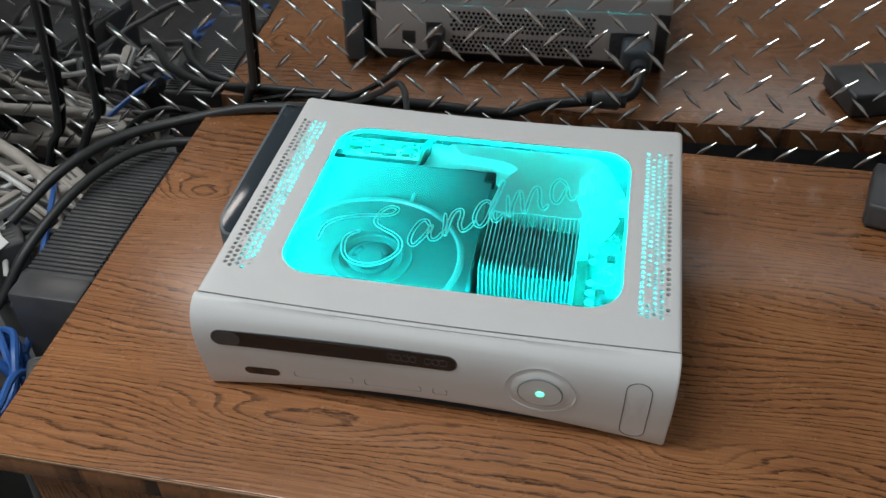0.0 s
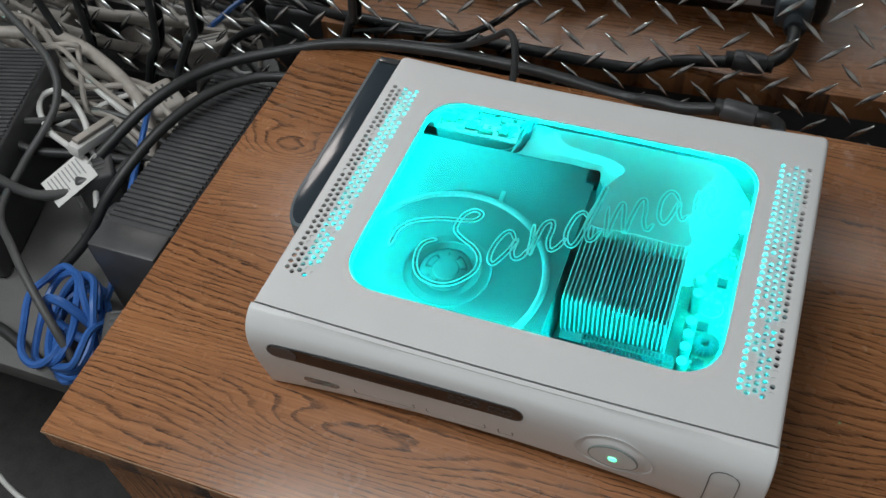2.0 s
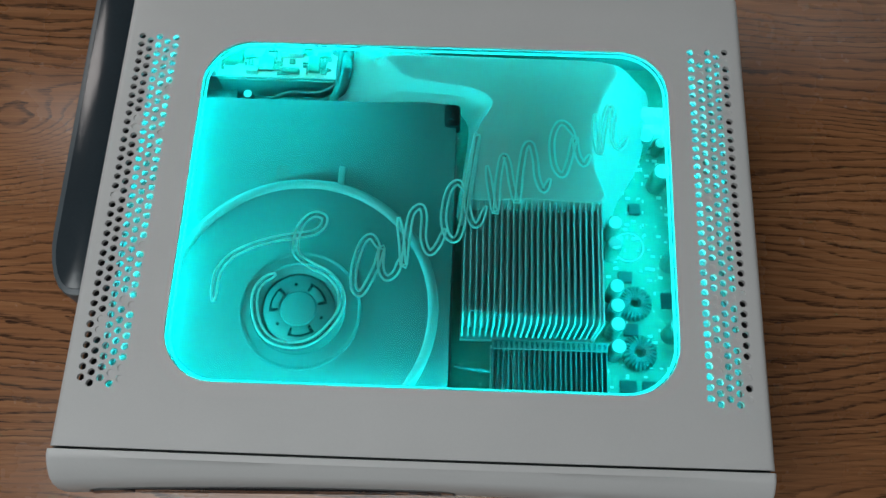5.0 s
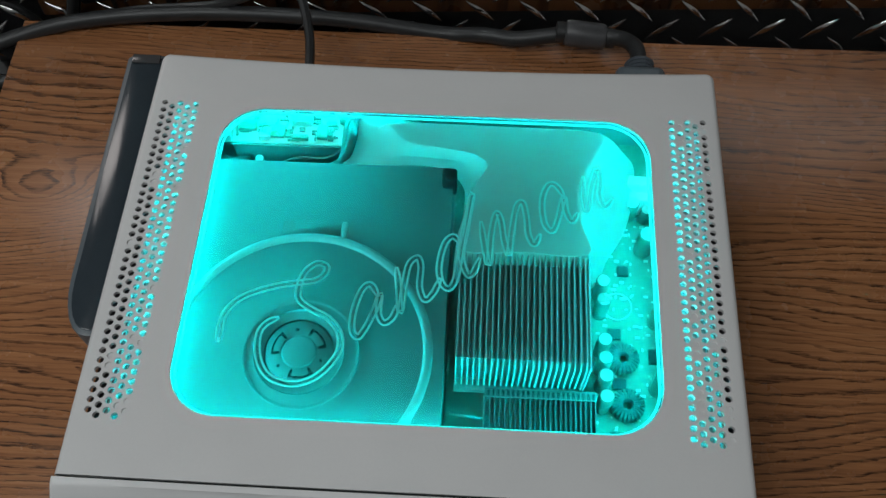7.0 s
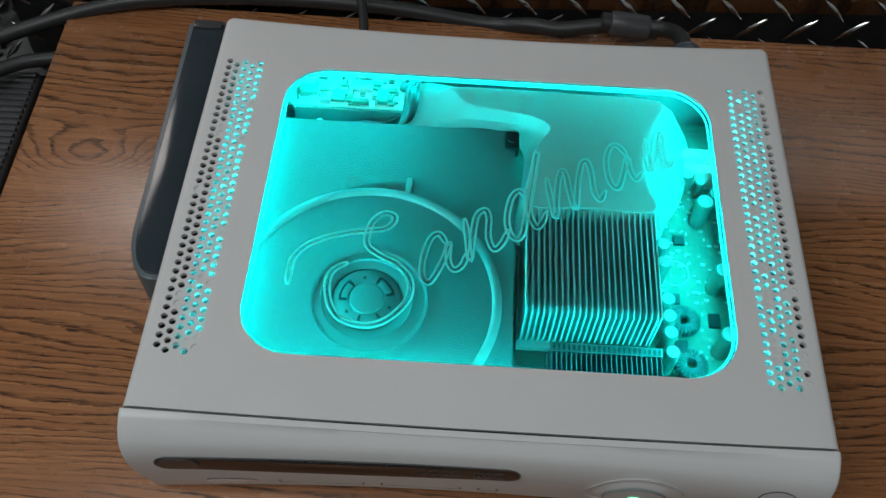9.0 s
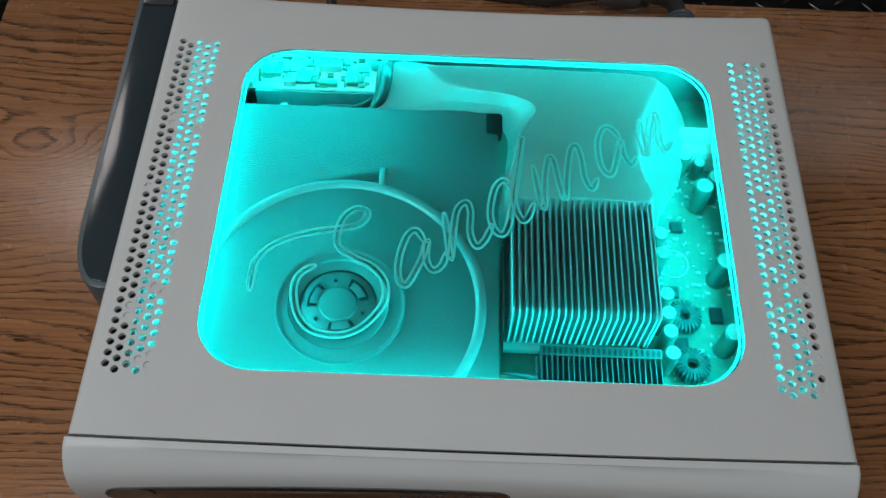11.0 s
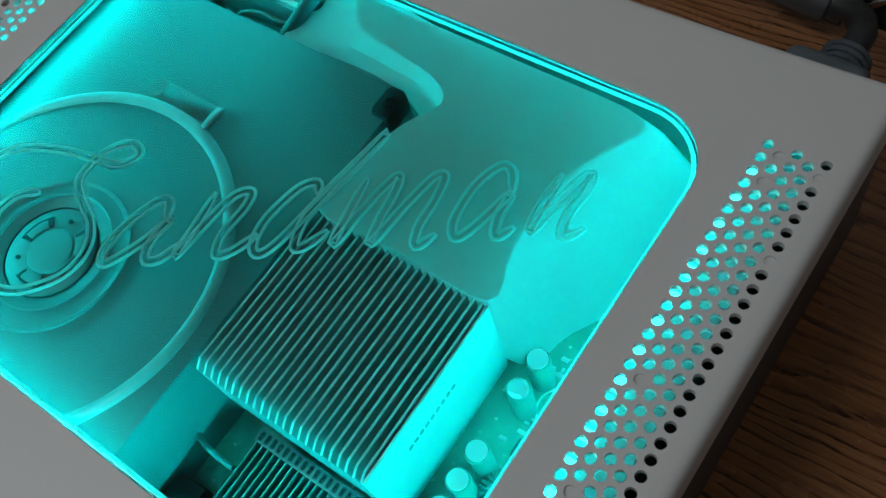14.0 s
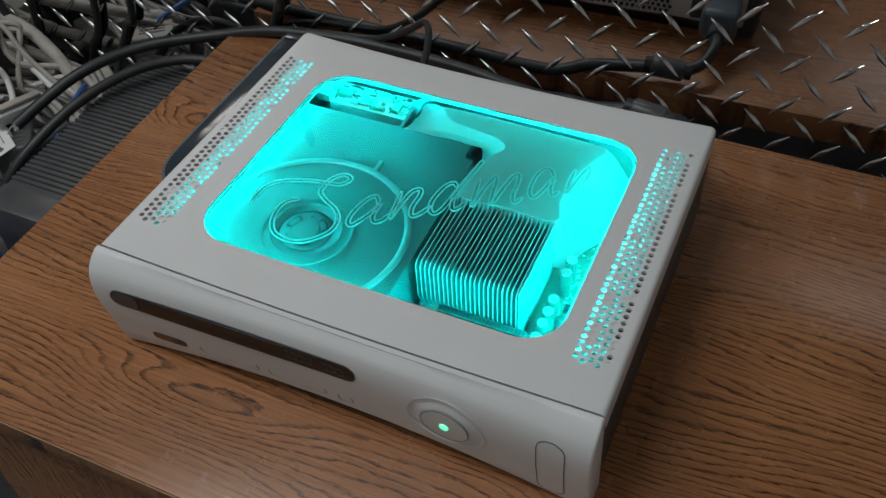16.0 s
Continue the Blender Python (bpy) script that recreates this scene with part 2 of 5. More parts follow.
M = dict(
    shell=surface("white_shell_plastic", (0.70, 0.70, 0.70), 0.42, vary=0.025, scale=25, bump=0.03),
    # White lower shell darkened: the shade on its sides is in the colour
    side_grey=surface("shaded_side_plastic", (0.055, 0.056, 0.058), 0.5, vary=0.15),
    shell_in=surface("inner_grey_plastic", (0.30, 0.30, 0.30), 0.5),
    groove=surface("groove_grey", (0.10, 0.10, 0.10), 0.6),
    smoke=surface("smoked_gloss", (0.014, 0.014, 0.015), 0.14, vary=0.1, bump=0.0),
    smoke_light=surface("worn_smoke", (0.06, 0.06, 0.062), 0.20, vary=0.1, bump=0.0),
    black_gloss=surface("black_gloss_plastic", (0.012, 0.012, 0.013), 0.12, bump=0.0),
    slate=surface("slate_grey_plastic", (0.10, 0.125, 0.142), 0.33, vary=0.08, scale=40),
    slate_dark=surface("dark_slate_panel", (0.075, 0.090, 0.106), 0.28, vary=0.1, scale=40),
    slate_gloss=surface("glossy_slate_panel", (0.034, 0.046, 0.056), 0.14, vary=0.1, scale=40, bump=0.0),
    # Red is lowered here so the steel's colour carries the LED cyan
    steel=surface("cyan_tinted_steel", (0.088, 0.142, 0.142), 0.42, metal=0.25, vary=0.07, scale=35, bump=0.0, spec=0.22),
    # Lighter steel: the LED shine on ring and tab is painted in
    steel_lit=surface("led_lit_steel", (0.22, 0.29, 0.29), 0.38, metal=0.35, vary=0.08, scale=90, bump=0.0, spec=0.4),
    # Darker steel paints the shade inside the clamp's gap
    gap=surface("shaded_gap", (0.026, 0.040, 0.040), 0.5, vary=0.2, spec=0.2),
    # Near-black colour stands in for the shade down in the front seam
    steel_gap=surface("seam_shade", (0.018, 0.022, 0.022), 0.6, vary=0.2, spec=0.15),
    steel_dull=surface("galvanised_steel", (0.22, 0.22, 0.215), 0.5, metal=0.5, vary=0.15),
    alu=surface("aluminium_fin", (0.42, 0.46, 0.46), 0.42, metal=0.3, vary=0.06, bump=0.02, spec=0.3),
    # Shaded copy of the aluminium: the low fins' shadow is in the colour
    alu_dark=surface("shaded_fin", (0.10, 0.115, 0.115), 0.45, metal=0.5, vary=0.2, spec=0.3),
    black=surface("black_plastic", (0.064, 0.064, 0.067), 0.42, vary=0.25, bump=0.1),
    rubber=surface("black_cable_rubber", (0.021, 0.022, 0.023), 0.46, vary=0.3, bump=0.08),
    rubber_grey=surface("dark_grey_cable", (0.075, 0.075, 0.076), 0.5, vary=0.2),
    beige=surface("beige_grey_cable", (0.40, 0.36, 0.32), 0.5, vary=0.2),
    white_cable=surface("white_cable", (0.68, 0.67, 0.65), 0.45, vary=0.1),
    blue=surface("blue_cable", (0.035, 0.13, 0.42), 0.4, vary=0.2),
    paper=surface("white_paper", (0.75, 0.74, 0.72), 0.7, vary=0.05),
    ink=surface("printed_ink", (0.30, 0.30, 0.30), 0.7),
    wood=oak("stained_oak"),
    wood_side=oak("stained_oak_upright", "z", 0.9),
    wood_edge=surface("worn_oak_edge", (0.36, 0.22, 0.13), 0.5, vary=0.35, scale=120),
    plate=mirror_plate("polished_tread_plate"),
    lug=surface("polished_lug", (0.80, 0.80, 0.80), 0.13, metal=1.0, vary=0.05, bump=0.0),
    acrylic=acrylic("cyan_tinted_acrylic"),
    # Cyan of frost and haze paints the edge-lit glow of the letters
    etch=frosted("cyan_lit_frost", (0.50, 1.0, 0.98), 0.42),
    haze=haze("cyan_glow_haze", (0.26, 0.82, 0.82)),
    duct=frosted("milky_duct_plastic", (0.74, 0.74, 0.73), 0.60, 0.16),
    pcb=board("circuit_board"),
    tape=surface("grey_strip_tape", (0.30, 0.32, 0.32), 0.5, vary=0.25, scale=300),
    smoke_mark=surface("embossed_smoke", (0.085, 0.085, 0.088), 0.2, vary=0.1, bump=0.0),
    chip=surface("chip_epoxy", (0.012, 0.012, 0.013), 0.7, spec=0.08),
    copper=surface("lacquered_winding", (0.022, 0.024, 0.024), 0.4),
    cap_top=surface("capacitor_foil", (0.58, 0.58, 0.57), 0.3, metal=0.6, vary=0.05),
    cap_side=surface("capacitor_sleeve", (0.05, 0.07, 0.06), 0.4),
    connector=surface("ivory_connector", (0.72, 0.71, 0.66), 0.5, vary=0.08),
    led=glow("cyan_diode", (0.008, 0.98, 1.0), 36.0),
    led_soft=glow("dim_cyan_diode", (0.003, 1.0, 0.96), 120.0),
    power_glow=glow("green_power_light", (0.05, 1.0, 0.50), 1.7),
    ring_glow=surface("ring_grey", (0.20, 0.24, 0.23), 0.4),
    wall=surface("room_paint", (0.72, 0.71, 0.69), 0.8, vary=0.06, scale=4, fine=200),
    ceiling=surface("ceiling_paint", (0.7, 0.7, 0.68), 0.85, vary=0.05, scale=4, fine=200),
    carpet=surface("dark_carpet", (0.085, 0.082, 0.08), 0.95, vary=0.35, scale=30, fine=400, bump=0.4),
    shelf=surface("dark_shelf_board", (0.10, 0.097, 0.095), 0.55, vary=0.3, scale=20),
)


# ---- mesh helpers ----
def thing(name, label, category, group="", kind=""):
    return tagged(new(name), label, category, group, kind)


def part(name, bm, material, parent=None, label="", smooth=True):
    """Links a bmesh as one mesh object under a thing or part."""
    me = bpy.data.meshes.new(name)
    bmesh.ops.recalc_face_normals(bm, faces=bm.faces)
    bm.to_mesh(me)
    bm.free()
    me.materials.append(material)
    if smooth:
        me.shade_smooth()
        me.set_sharp_from_angle(angle=radians(38))
    ob = new(name, me)
    ob.parent = parent
    if label:
        ob["label"] = label
    return ob


def again(ob, at, parent, rz=0.0):
    """One more object on the same mesh."""
    o = new(ob.name.split(".")[0], ob.data)
    o.parent = parent
    o.matrix_basis = pose(*at, 0, 0, rz)
    return o


def box(x0, x1, y0, y1, z0, z1, r=0.0, seg=2, bm=None):
    bm = bm or bmesh.new()
    m = Matrix.LocRotScale(((x0 + x1) / 2, (y0 + y1) / 2, (z0 + z1) / 2), None, (x1 - x0, y1 - y0, z1 - z0))
    res = bmesh.ops.create_cube(bm, size=1, matrix=m)
    if r:
        edges = list({e for v in res["verts"] for e in v.link_edges})
        bmesh.ops.bevel(bm, geom=edges, offset=r, segments=seg, affect="EDGES", profile=0.5)
    return bm


def cyl(c, r, h, n=16, r2=None, axis="z", bm=None, bevel=0.0):
    bm = bm or bmesh.new()
    turn = {"z": Matrix(), "y": Matrix.Rotation(radians(90), 4, "X"), "x": Matrix.Rotation(radians(90), 4, "Y")}[axis]
    res = bmesh.ops.create_cone(bm, cap_ends=True, segments=n, radius1=r, radius2=r if r2 is None else r2, depth=h, matrix=Matrix.Translation(c) @ turn)
    if bevel:
        edges = [e for e in {e for v in res["verts"] for e in v.link_edges} if len(e.link_faces) == 2 and e.calc_face_angle(0) > 1]
        bmesh.ops.bevel(bm, geom=edges, offset=bevel, segments=2, affect="EDGES", profile=0.5)
    return bm


def spline(pts, k=6, closed=False):
    """A smooth line through the points."""
    p = [Vector(q) for q in pts]
    n = len(p)
    out = []
    for i in range(n if closed else n - 1):
        a, b, c, d = (p[(i + j) % n] if closed else p[max(0, min(n - 1, i + j))] for j in (-1, 0, 1, 2))
        for s in range(k):
            t = s / k
            out.append(0.5 * ((2 * b) + (c - a) * t + (2 * a - 5 * b + 4 * c - d) * t * t + (3 * b - a - 3 * c + d) * t ** 3))
    if not closed:
        out.append(p[-1])
    return out


def tube(line, r, n=8, closed=False, bm=None):
    """A round tube along a line of points."""
    bm = bm or bmesh.new()
    rings = []
    m = len(line)
    up = None
    for i, p in enumerate(line):
        a = line[(i - 1) % m] if closed or i else line[0]
        b = line[(i + 1) % m] if closed or i < m - 1 else line[-1]
        d = (b - a)
        d = d.normalized() if d.length > 1e-9 else Vector((0, 0, 1))
        if up is None:
            up = Vector((0, 0, 1)) if abs(d.z) < 0.9 else Vector((1, 0, 0))
        s = d.cross(up).normalized()
        up = s.cross(d).normalized()
        rings.append([bm.verts.new(p + r * (math.cos(2 * math.pi * j / n) * s + math.sin(2 * math.pi * j / n) * up)) for j in range(n)])
    for i in range(m if closed else m - 1):
        a, b = rings[i], rings[(i + 1) % m]
        for j in range(n):
            bm.faces.new((a[j], a[(j + 1) % n], b[(j + 1) % n], b[j]))
    if not closed:
        bm.faces.new(rings[0])
        bm.faces.new(rings[-1])
    return bm


def prism(poly, z0, z1, r=0.0, bm=None):
    bm = bm or bmesh.new()
    f = bm.faces.new([bm.verts.new((x, y, z0)) for x, y in poly])
    ext = bmesh.ops.extrude_face_region(bm, geom=[f])
    top = [v for v in ext["geom"] if isinstance(v, bmesh.types.BMVert)]
    for v in top:
        v.co.z = z1
    if r:
        edges = [e for e in bm.edges if e.verts[0] in top and e.verts[1] in top]
        bmesh.ops.bevel(bm, geom=edges, offset=r, segments=2, affect="EDGES", profile=0.5)
    return bm


def round_rect(x0, x1, y0, y1, r, k=6):
    pts = []
    for cx, cy, a0 in ((x1 - r, y0 + r, -90), (x1 - r, y1 - r, 0), (x0 + r, y1 - r, 90), (x0 + r, y0 + r, 180)):
        pts += [(cx + r * math.cos(radians(a0 + 90 * i / k)), cy + r * math.sin(radians(a0 + 90 * i / k))) for i in range(k + 1)]
    return pts


def lathe(profile, c, n=40, bm=None):
    """A turned form from (radius, height) pairs round the point c."""
    bm = bm or bmesh.new()
    rings = [[bm.verts.new((c[0] + r * math.cos(2 * math.pi * j / n), c[1] + r * math.sin(2 * math.pi * j / n), c[2] + h)) for j in range(n)] for r, h in profile]
    for a, b in zip(rings, rings[1:]):
        for j in range(n):
            bm.faces.new((a[j], a[(j + 1) % n], b[(j + 1) % n], b[j]))
    return bm


# ---- the room ----
def structure(name, bm, material, label, category):
    return tagged(part(name, bm, material, None, smooth=False), label, category, kind="structure")


structure("floor", box(-2.5, 2.3, -2.7, 2.5, -0.80, -0.75), M["carpet"], "dark carpeted floor of the room", "floor")
structure("wall_north", box(-2.4, 2.2, 2.4, 2.5, -0.75, 1.70), M["wall"], "grey painted wall closing the room", "wall")
# Unseen partition, added low enough for the back lamp to shine over
part_wall = structure("partition", box(-1.55, 0.85, 0.0125, 0.05, -0.75, 0.157), M["wall"], "unseen partition behind the metal plate, kept low for the back lamp", "partition")
part_wall.matrix_basis = pose(0.25, 0.380, 0, -1.28, -1.25, 1.70)
structure("wall_south", box(-2.4, 2.2, -2.7, -2.6, -0.75, 1.70), M["wall"], "grey painted wall closing the room", "wall")
structure("wall_west", box(-2.5, -2.4, -2.7, 2.5, -0.75, 1.70), M["wall"], "grey painted side wall of the room", "wall")
structure("wall_east", box(2.2, 2.3, -2.7, 2.5, -0.75, 1.70), M["wall"], "grey painted side wall of the room", "wall")
structure("ceiling", box(-2.5, 2.3, -2.7, 2.5, 1.70, 1.75), M["ceiling"], "plain white ceiling", "ceiling")

# ---- tread plate on the wall ----
PLATE_Y = 0.378
LUG_X, LUG_Z, LUG_DX, LUG_DZ = -0.0968, 0.0600, 0.03606, 0.03625      # one lug of the pattern and its pitch
plate = tagged(part("tread_plate", box(-1.55, 0.85, 0, 0.012, -0.45, 0.158), M["plate"], None, smooth=False),
               "mirror-polished diamond tread plate fixed to the wall behind the desk", "metal plate")
plate.matrix_basis = pose(0.25, PLATE_Y, 0, -1.28, -1.25, 1.70)


def lug_mesh(bm, cx, cz, sign):
    """One raised lens of the tread pattern, pointed at both ends."""
    ca, sa = math.cos(radians(45 * sign)), math.sin(radians(45 * sign))
    half, wide, high = 0.0142, 0.0024, 0.0021
    rings = []
    for s in (-1, -0.72, -0.3, 0, 0.3, 0.72, 1):
        w = wide * (1 - abs(s) ** 1.5)
        h = high * (1 - abs(s) ** 2.2)
        row = []
        for q, e in ((-1, 0), (-0.5, 0.8), (0, 1), (0.5, 0.8), (1, 0)):
            u, v = s * half, q * w
            row.append(bm.verts.new((cx + u * ca - v * sa, -h * e - 0.0001, cz + u * sa + v * ca)))
        rings.append(row)
    for a, b in zip(rings, rings[1:]):
        for j in range(4):
            bm.faces.new((a[j], a[j + 1], b[j + 1], b[j]))
    bmesh.ops.remove_doubles(bm, verts=bm.verts, dist=1e-6)


lug_shapes = {}
for sign in (1, -1):
    bm = bmesh.new()
    lug_mesh(bm, 0, 0, sign)
    lug_shapes[sign] = part("lug", bm, M["lug"], plate)
    lug_shapes[sign].location = (LUG_X if sign > 0 else LUG_X - 0.5 * LUG_DX, 0, LUG_Z if sign > 0 else LUG_Z + 0.5 * LUG_DZ)
far = bmesh.new()
for i in range(-34, 23):
    for j in range(-8, 3):
        for sign in (1, -1):
            if (i, j) == (0, 0):
                continue
            x = (LUG_X if sign > 0 else LUG_X - 0.5 * LUG_DX) + LUG_DX * i
            z = (LUG_Z if sign > 0 else LUG_Z + 0.5 * LUG_DZ) + LUG_DZ * j
            if -0.81 < x < 0.12 and -0.075 < z < 0.135:
                again(lug_shapes[sign], (x, 0, z), plate)
            else:
                one = bmesh.new()
                lug_mesh(one, x, z, sign)
                tmp = bpy.data.meshes.new("tmp")
                one.to_mesh(tmp)
                one.free()
                far.from_mesh(tmp)
                bpy.data.meshes.remove(tmp)
rest = tagged(part("lug_field", far, M["lug"], plate), kind="stuff")

# ---- desk ----
desk = thing("desk", "brown oak desk with strong grain and a worn front edge", "desk")
part("desktop", box(-0.284, 0.95, -0.0645, 0.350, -0.022, 0.0, 0.0012), M["wood"], desk)
part("edge_band", box(-0.2835, 0.95, -0.0654, -0.0646, -0.0030, -0.0006, 0.0003), M["wood_edge"], desk, "worn pale front edge")
part("front_panel", box(-0.268, 0.93, -0.052, -0.034, -0.745, -0.0225, 0.001), M["wood_side"], desk)
part("side_panel", box(-0.268, -0.250, -0.0335, 0.33, -0.745, -0.0225, 0.001), M["wood_side"], desk)
# Back panel's dark colour paints the shade of the gap behind the desk
part("back_panel", box(-0.2495, 0.93, 0.315, 0.33, -0.745, -0.0225, 0.001), M["groove"], desk)

# ---- game console: outer shell ----
from mathutils.geometry import delaunay_2d_cdt

CX, HALF = 0.0016, 0.1546            # middle and half width of the shell
SEAM, BACK = 0.0247, 0.2605          # joint behind the front plate, rear edge


def bow(x):
    u = (x - CX) / HALF
    return max(0.0, 1 - u * u)


def lid_z(x):
    return 0.0825 - 0.0032 * bow(x)


def foot_z(x):
    return 0.0008 + 0.0105 * bow(x)


def taper(x, y):
    """The shell narrows a little towards the rear on the drive's side."""
    return x + 0.0038 * max(0.0, (y - SEAM) / (BACK - SEAM)) * (CX + HALF - x) / (2 * HALF) + 0.0008 * (CX + HALF - x) / (2 * HALF)


FACE = ((0.0, 0.0160), (0.012, 0.0140), (0.025, 0.0118), (0.040, 0.0090), (0.055, 0.0076), (0.066, 0.0082), (0.073, 0.0104), (0.0775, 0.0140))


def face_y(x, z):
    """The front plate's surface at a width and height."""
    for (za, ya), (zb, yb) in zip(FACE, FACE[1:]):
        if z <= zb:
            break
    t = (z - za) / (zb - za)
    return ya + (yb - ya) * t + 0.0048 * bow(x)


console = thing("game_console", "white game console with clear lid window, glowing cyan inside", "game console")

WIN = round_rect(-0.1115, 0.1185, 0.0545, 0.2268, 0.024, 8)
HOLE_R, PITCH, COL = 0.00165, 0.00478, 0.0042
random.seed(7)
holes, plugs = [], []
for x0 in (-0.1445, 0.1305):
    for c in range(5):
        for k in range(37):
            y = 0.2265 - k * PITCH - (0.5 * PITCH if c % 2 else 0)
            if y < 0.0505:
                continue
            p = (x0 + c * COL, y)
            holes.append(p)
            hit = noise.noise(Vector((p[0] * 160, p[1] * 95, 4.0)))
            if hit > 0.42:
                plugs.append(p)


def lid():
    """The lid: a curved sheet with the window and the vent holes cut through."""
    pts, edges, loops = [], [], []

    def loop(poly):
        a = len(pts)
        pts.extend(Vector(p) for p in poly)
        n = len(poly)
        edges.extend((a + i, a + (i + 1) % n) for i in range(n))
        loops.append((a, n))

    rim = 0.0034
    for d in (0.0, 0.0003, 0.0010, 0.0020, rim):
        poly = []
        x0, x1, y0, y1 = CX - HALF + d, CX + HALF - d, SEAM, BACK - d
        r = 0.0048 - d
        poly += [(x0 + (x1 - x0) * i / 40, y0) for i in range(41)]
        poly += [(x1, y0 + (y1 - r - y0) * i / 60) for i in range(1, 60)]
        poly += [(x1 - r + r * math.cos(a), y1 - r + r * math.sin(a)) for a in (radians(15 * i) for i in range(7))]
        poly += [(x1 - r - (x1 - x0 - 2 * r) * i / 40, y1) for i in range(1, 40)]
        poly += [(x0 + r - r * math.sin(a), y1 - r + r * math.cos(a)) for a in (radians(15 * i) for i in range(7))]
        poly += [(x0, y1 - r - (y1 - r - y0) * i / 60) for i in range(1, 60)]
        if d == 0:
            loop(poly)
        else:
            chain = poly[40:] + poly[:1]
            a = len(pts)
            pts.extend(Vector(p) for p in chain)
            edges.extend((a + i, a + i + 1) for i in range(len(chain) - 1))
    loop(WIN)
    for hx, hy in holes:
        loop([(hx + HOLE_R * math.cos(2 * math.pi * j / 10), hy + HOLE_R * math.sin(2 * math.pi * j / 10)) for j in range(10)])
    for i in range(29):
        for k in range(24):
            x, y = -0.140 + 0.010 * i, 0.03 + 0.0095 * k
            if -0.117 < x < 0.124 and 0.048 < y < 0.233 or x < -0.122 or x > 0.127:
                continue
            pts.append(Vector((x, y)))
    co, _, faces, _, _, _ = delaunay_2d_cdt(pts, edges, [], 0, 1e-7)
    bm = bmesh.new()

    def height(x, y):
        d = min(x - (CX - HALF), CX + HALF - x, BACK - y)
        q = max(0.0, rim - d)
        ex = min(x - (CX - HALF), CX + HALF - x)
        if ex < 0.0048 and BACK - y < 0.0048:
            d = max(0.0, 0.0048 - math.hypot(0.0048 - ex, 0.0048 - (BACK - y)))
            q = max(0.0, rim - d)
        return lid_z(x) - (rim - math.sqrt(max(0.0, rim * rim - q * q)))

    def place(x, y):
        return (taper(x, y), y - 0.0015 * bow(x) * max(0.0, (y - 0.14) / 0.12), height(x, y))

    vs = [bm.verts.new(place(c.x, c.y)) for c in co]
    inhole = {}
    for hx, hy in holes:
        inhole.setdefault((int(hx * 200), int(hy * 200)), []).append((hx, hy))

    def open_at(x, y):
        if -0.1115 < x < 0.1185 and 0.0545 < y < 0.2268:
            ex, ey = min(x + 0.1115, 0.1185 - x), min(y - 0.0545, 0.2268 - y)
            if ex > 0.024 or ey > 0.024 or math.hypot(0.024 - ex, 0.024 - ey) < 0.0239:
                return True
        for a in (-1, 0, 1):
            for b in (-1, 0, 1):
                for hx, hy in inhole.get((int(x * 200) + a, int(y * 200) + b), ()):
                    if math.hypot(x - hx, y - hy) < HOLE_R * 0.93:
                        return True
        return False

    for f in faces:
        c = sum((co[i] for i in f), Vector((0, 0))) / len(f)
        if open_at(c.x, c.y):
            continue
        ex = min(c.x - (CX - HALF), CX + HALF - c.x)
        if ex < 0.0048 and BACK - c.y < 0.0048 and math.hypot(0.0048 - ex, 0.0048 - (BACK - c.y)) > 0.0048:
            continue
        bm.faces.new([vs[i] for i in f])
    for v in [v for v in bm.verts if not v.link_faces]:
        bm.verts.remove(v)
    inner, rimedges = [], []
    for e in bm.edges:
        if len(e.link_faces) == 1:
            m = (e.verts[0].co + e.verts[1].co) / 2
            edge = m.x < CX - HALF + 0.008 and m.y > 0.25 or m.x > CX + HALF - 0.008 and m.y > 0.25 or m.y < SEAM + 0.001 \
                or m.y > BACK - 0.004 or m.x < CX - HALF + 0.001 or m.x > CX + HALF - 0.001
            (rimedges if edge else inner).append(e)
    ext = bmesh.ops.extrude_edge_only(bm, edges=inner)
    for v in ext["geom"]:
        if isinstance(v, bmesh.types.BMVert):
            v.co.z -= 0.0022
    ext = bmesh.ops.extrude_edge_only(bm, edges=rimedges)
    for v in ext["geom"]:
        if isinstance(v, bmesh.types.BMVert):
            if v.co.y < SEAM + 0.001:
                v.co.y += 0.0006
                v.co.z -= 0.0070
            else:
                v.co.z = 0.066
    return bm


shell = part("top_shell", lid(), M["shell"], console, "white upper shell with drilled vents")
plug = part("blind_hole", cyl((0, 0, 0), HOLE_R * 0.98, 0.0006, 10), M["shell"], shell)
first = True
for px, py in plugs:
    at = (taper(px, py), py, lid_z(px) - 0.0010)
    if first:
        plug.location, first = at, False
    else:
        again(plug, at, shell)


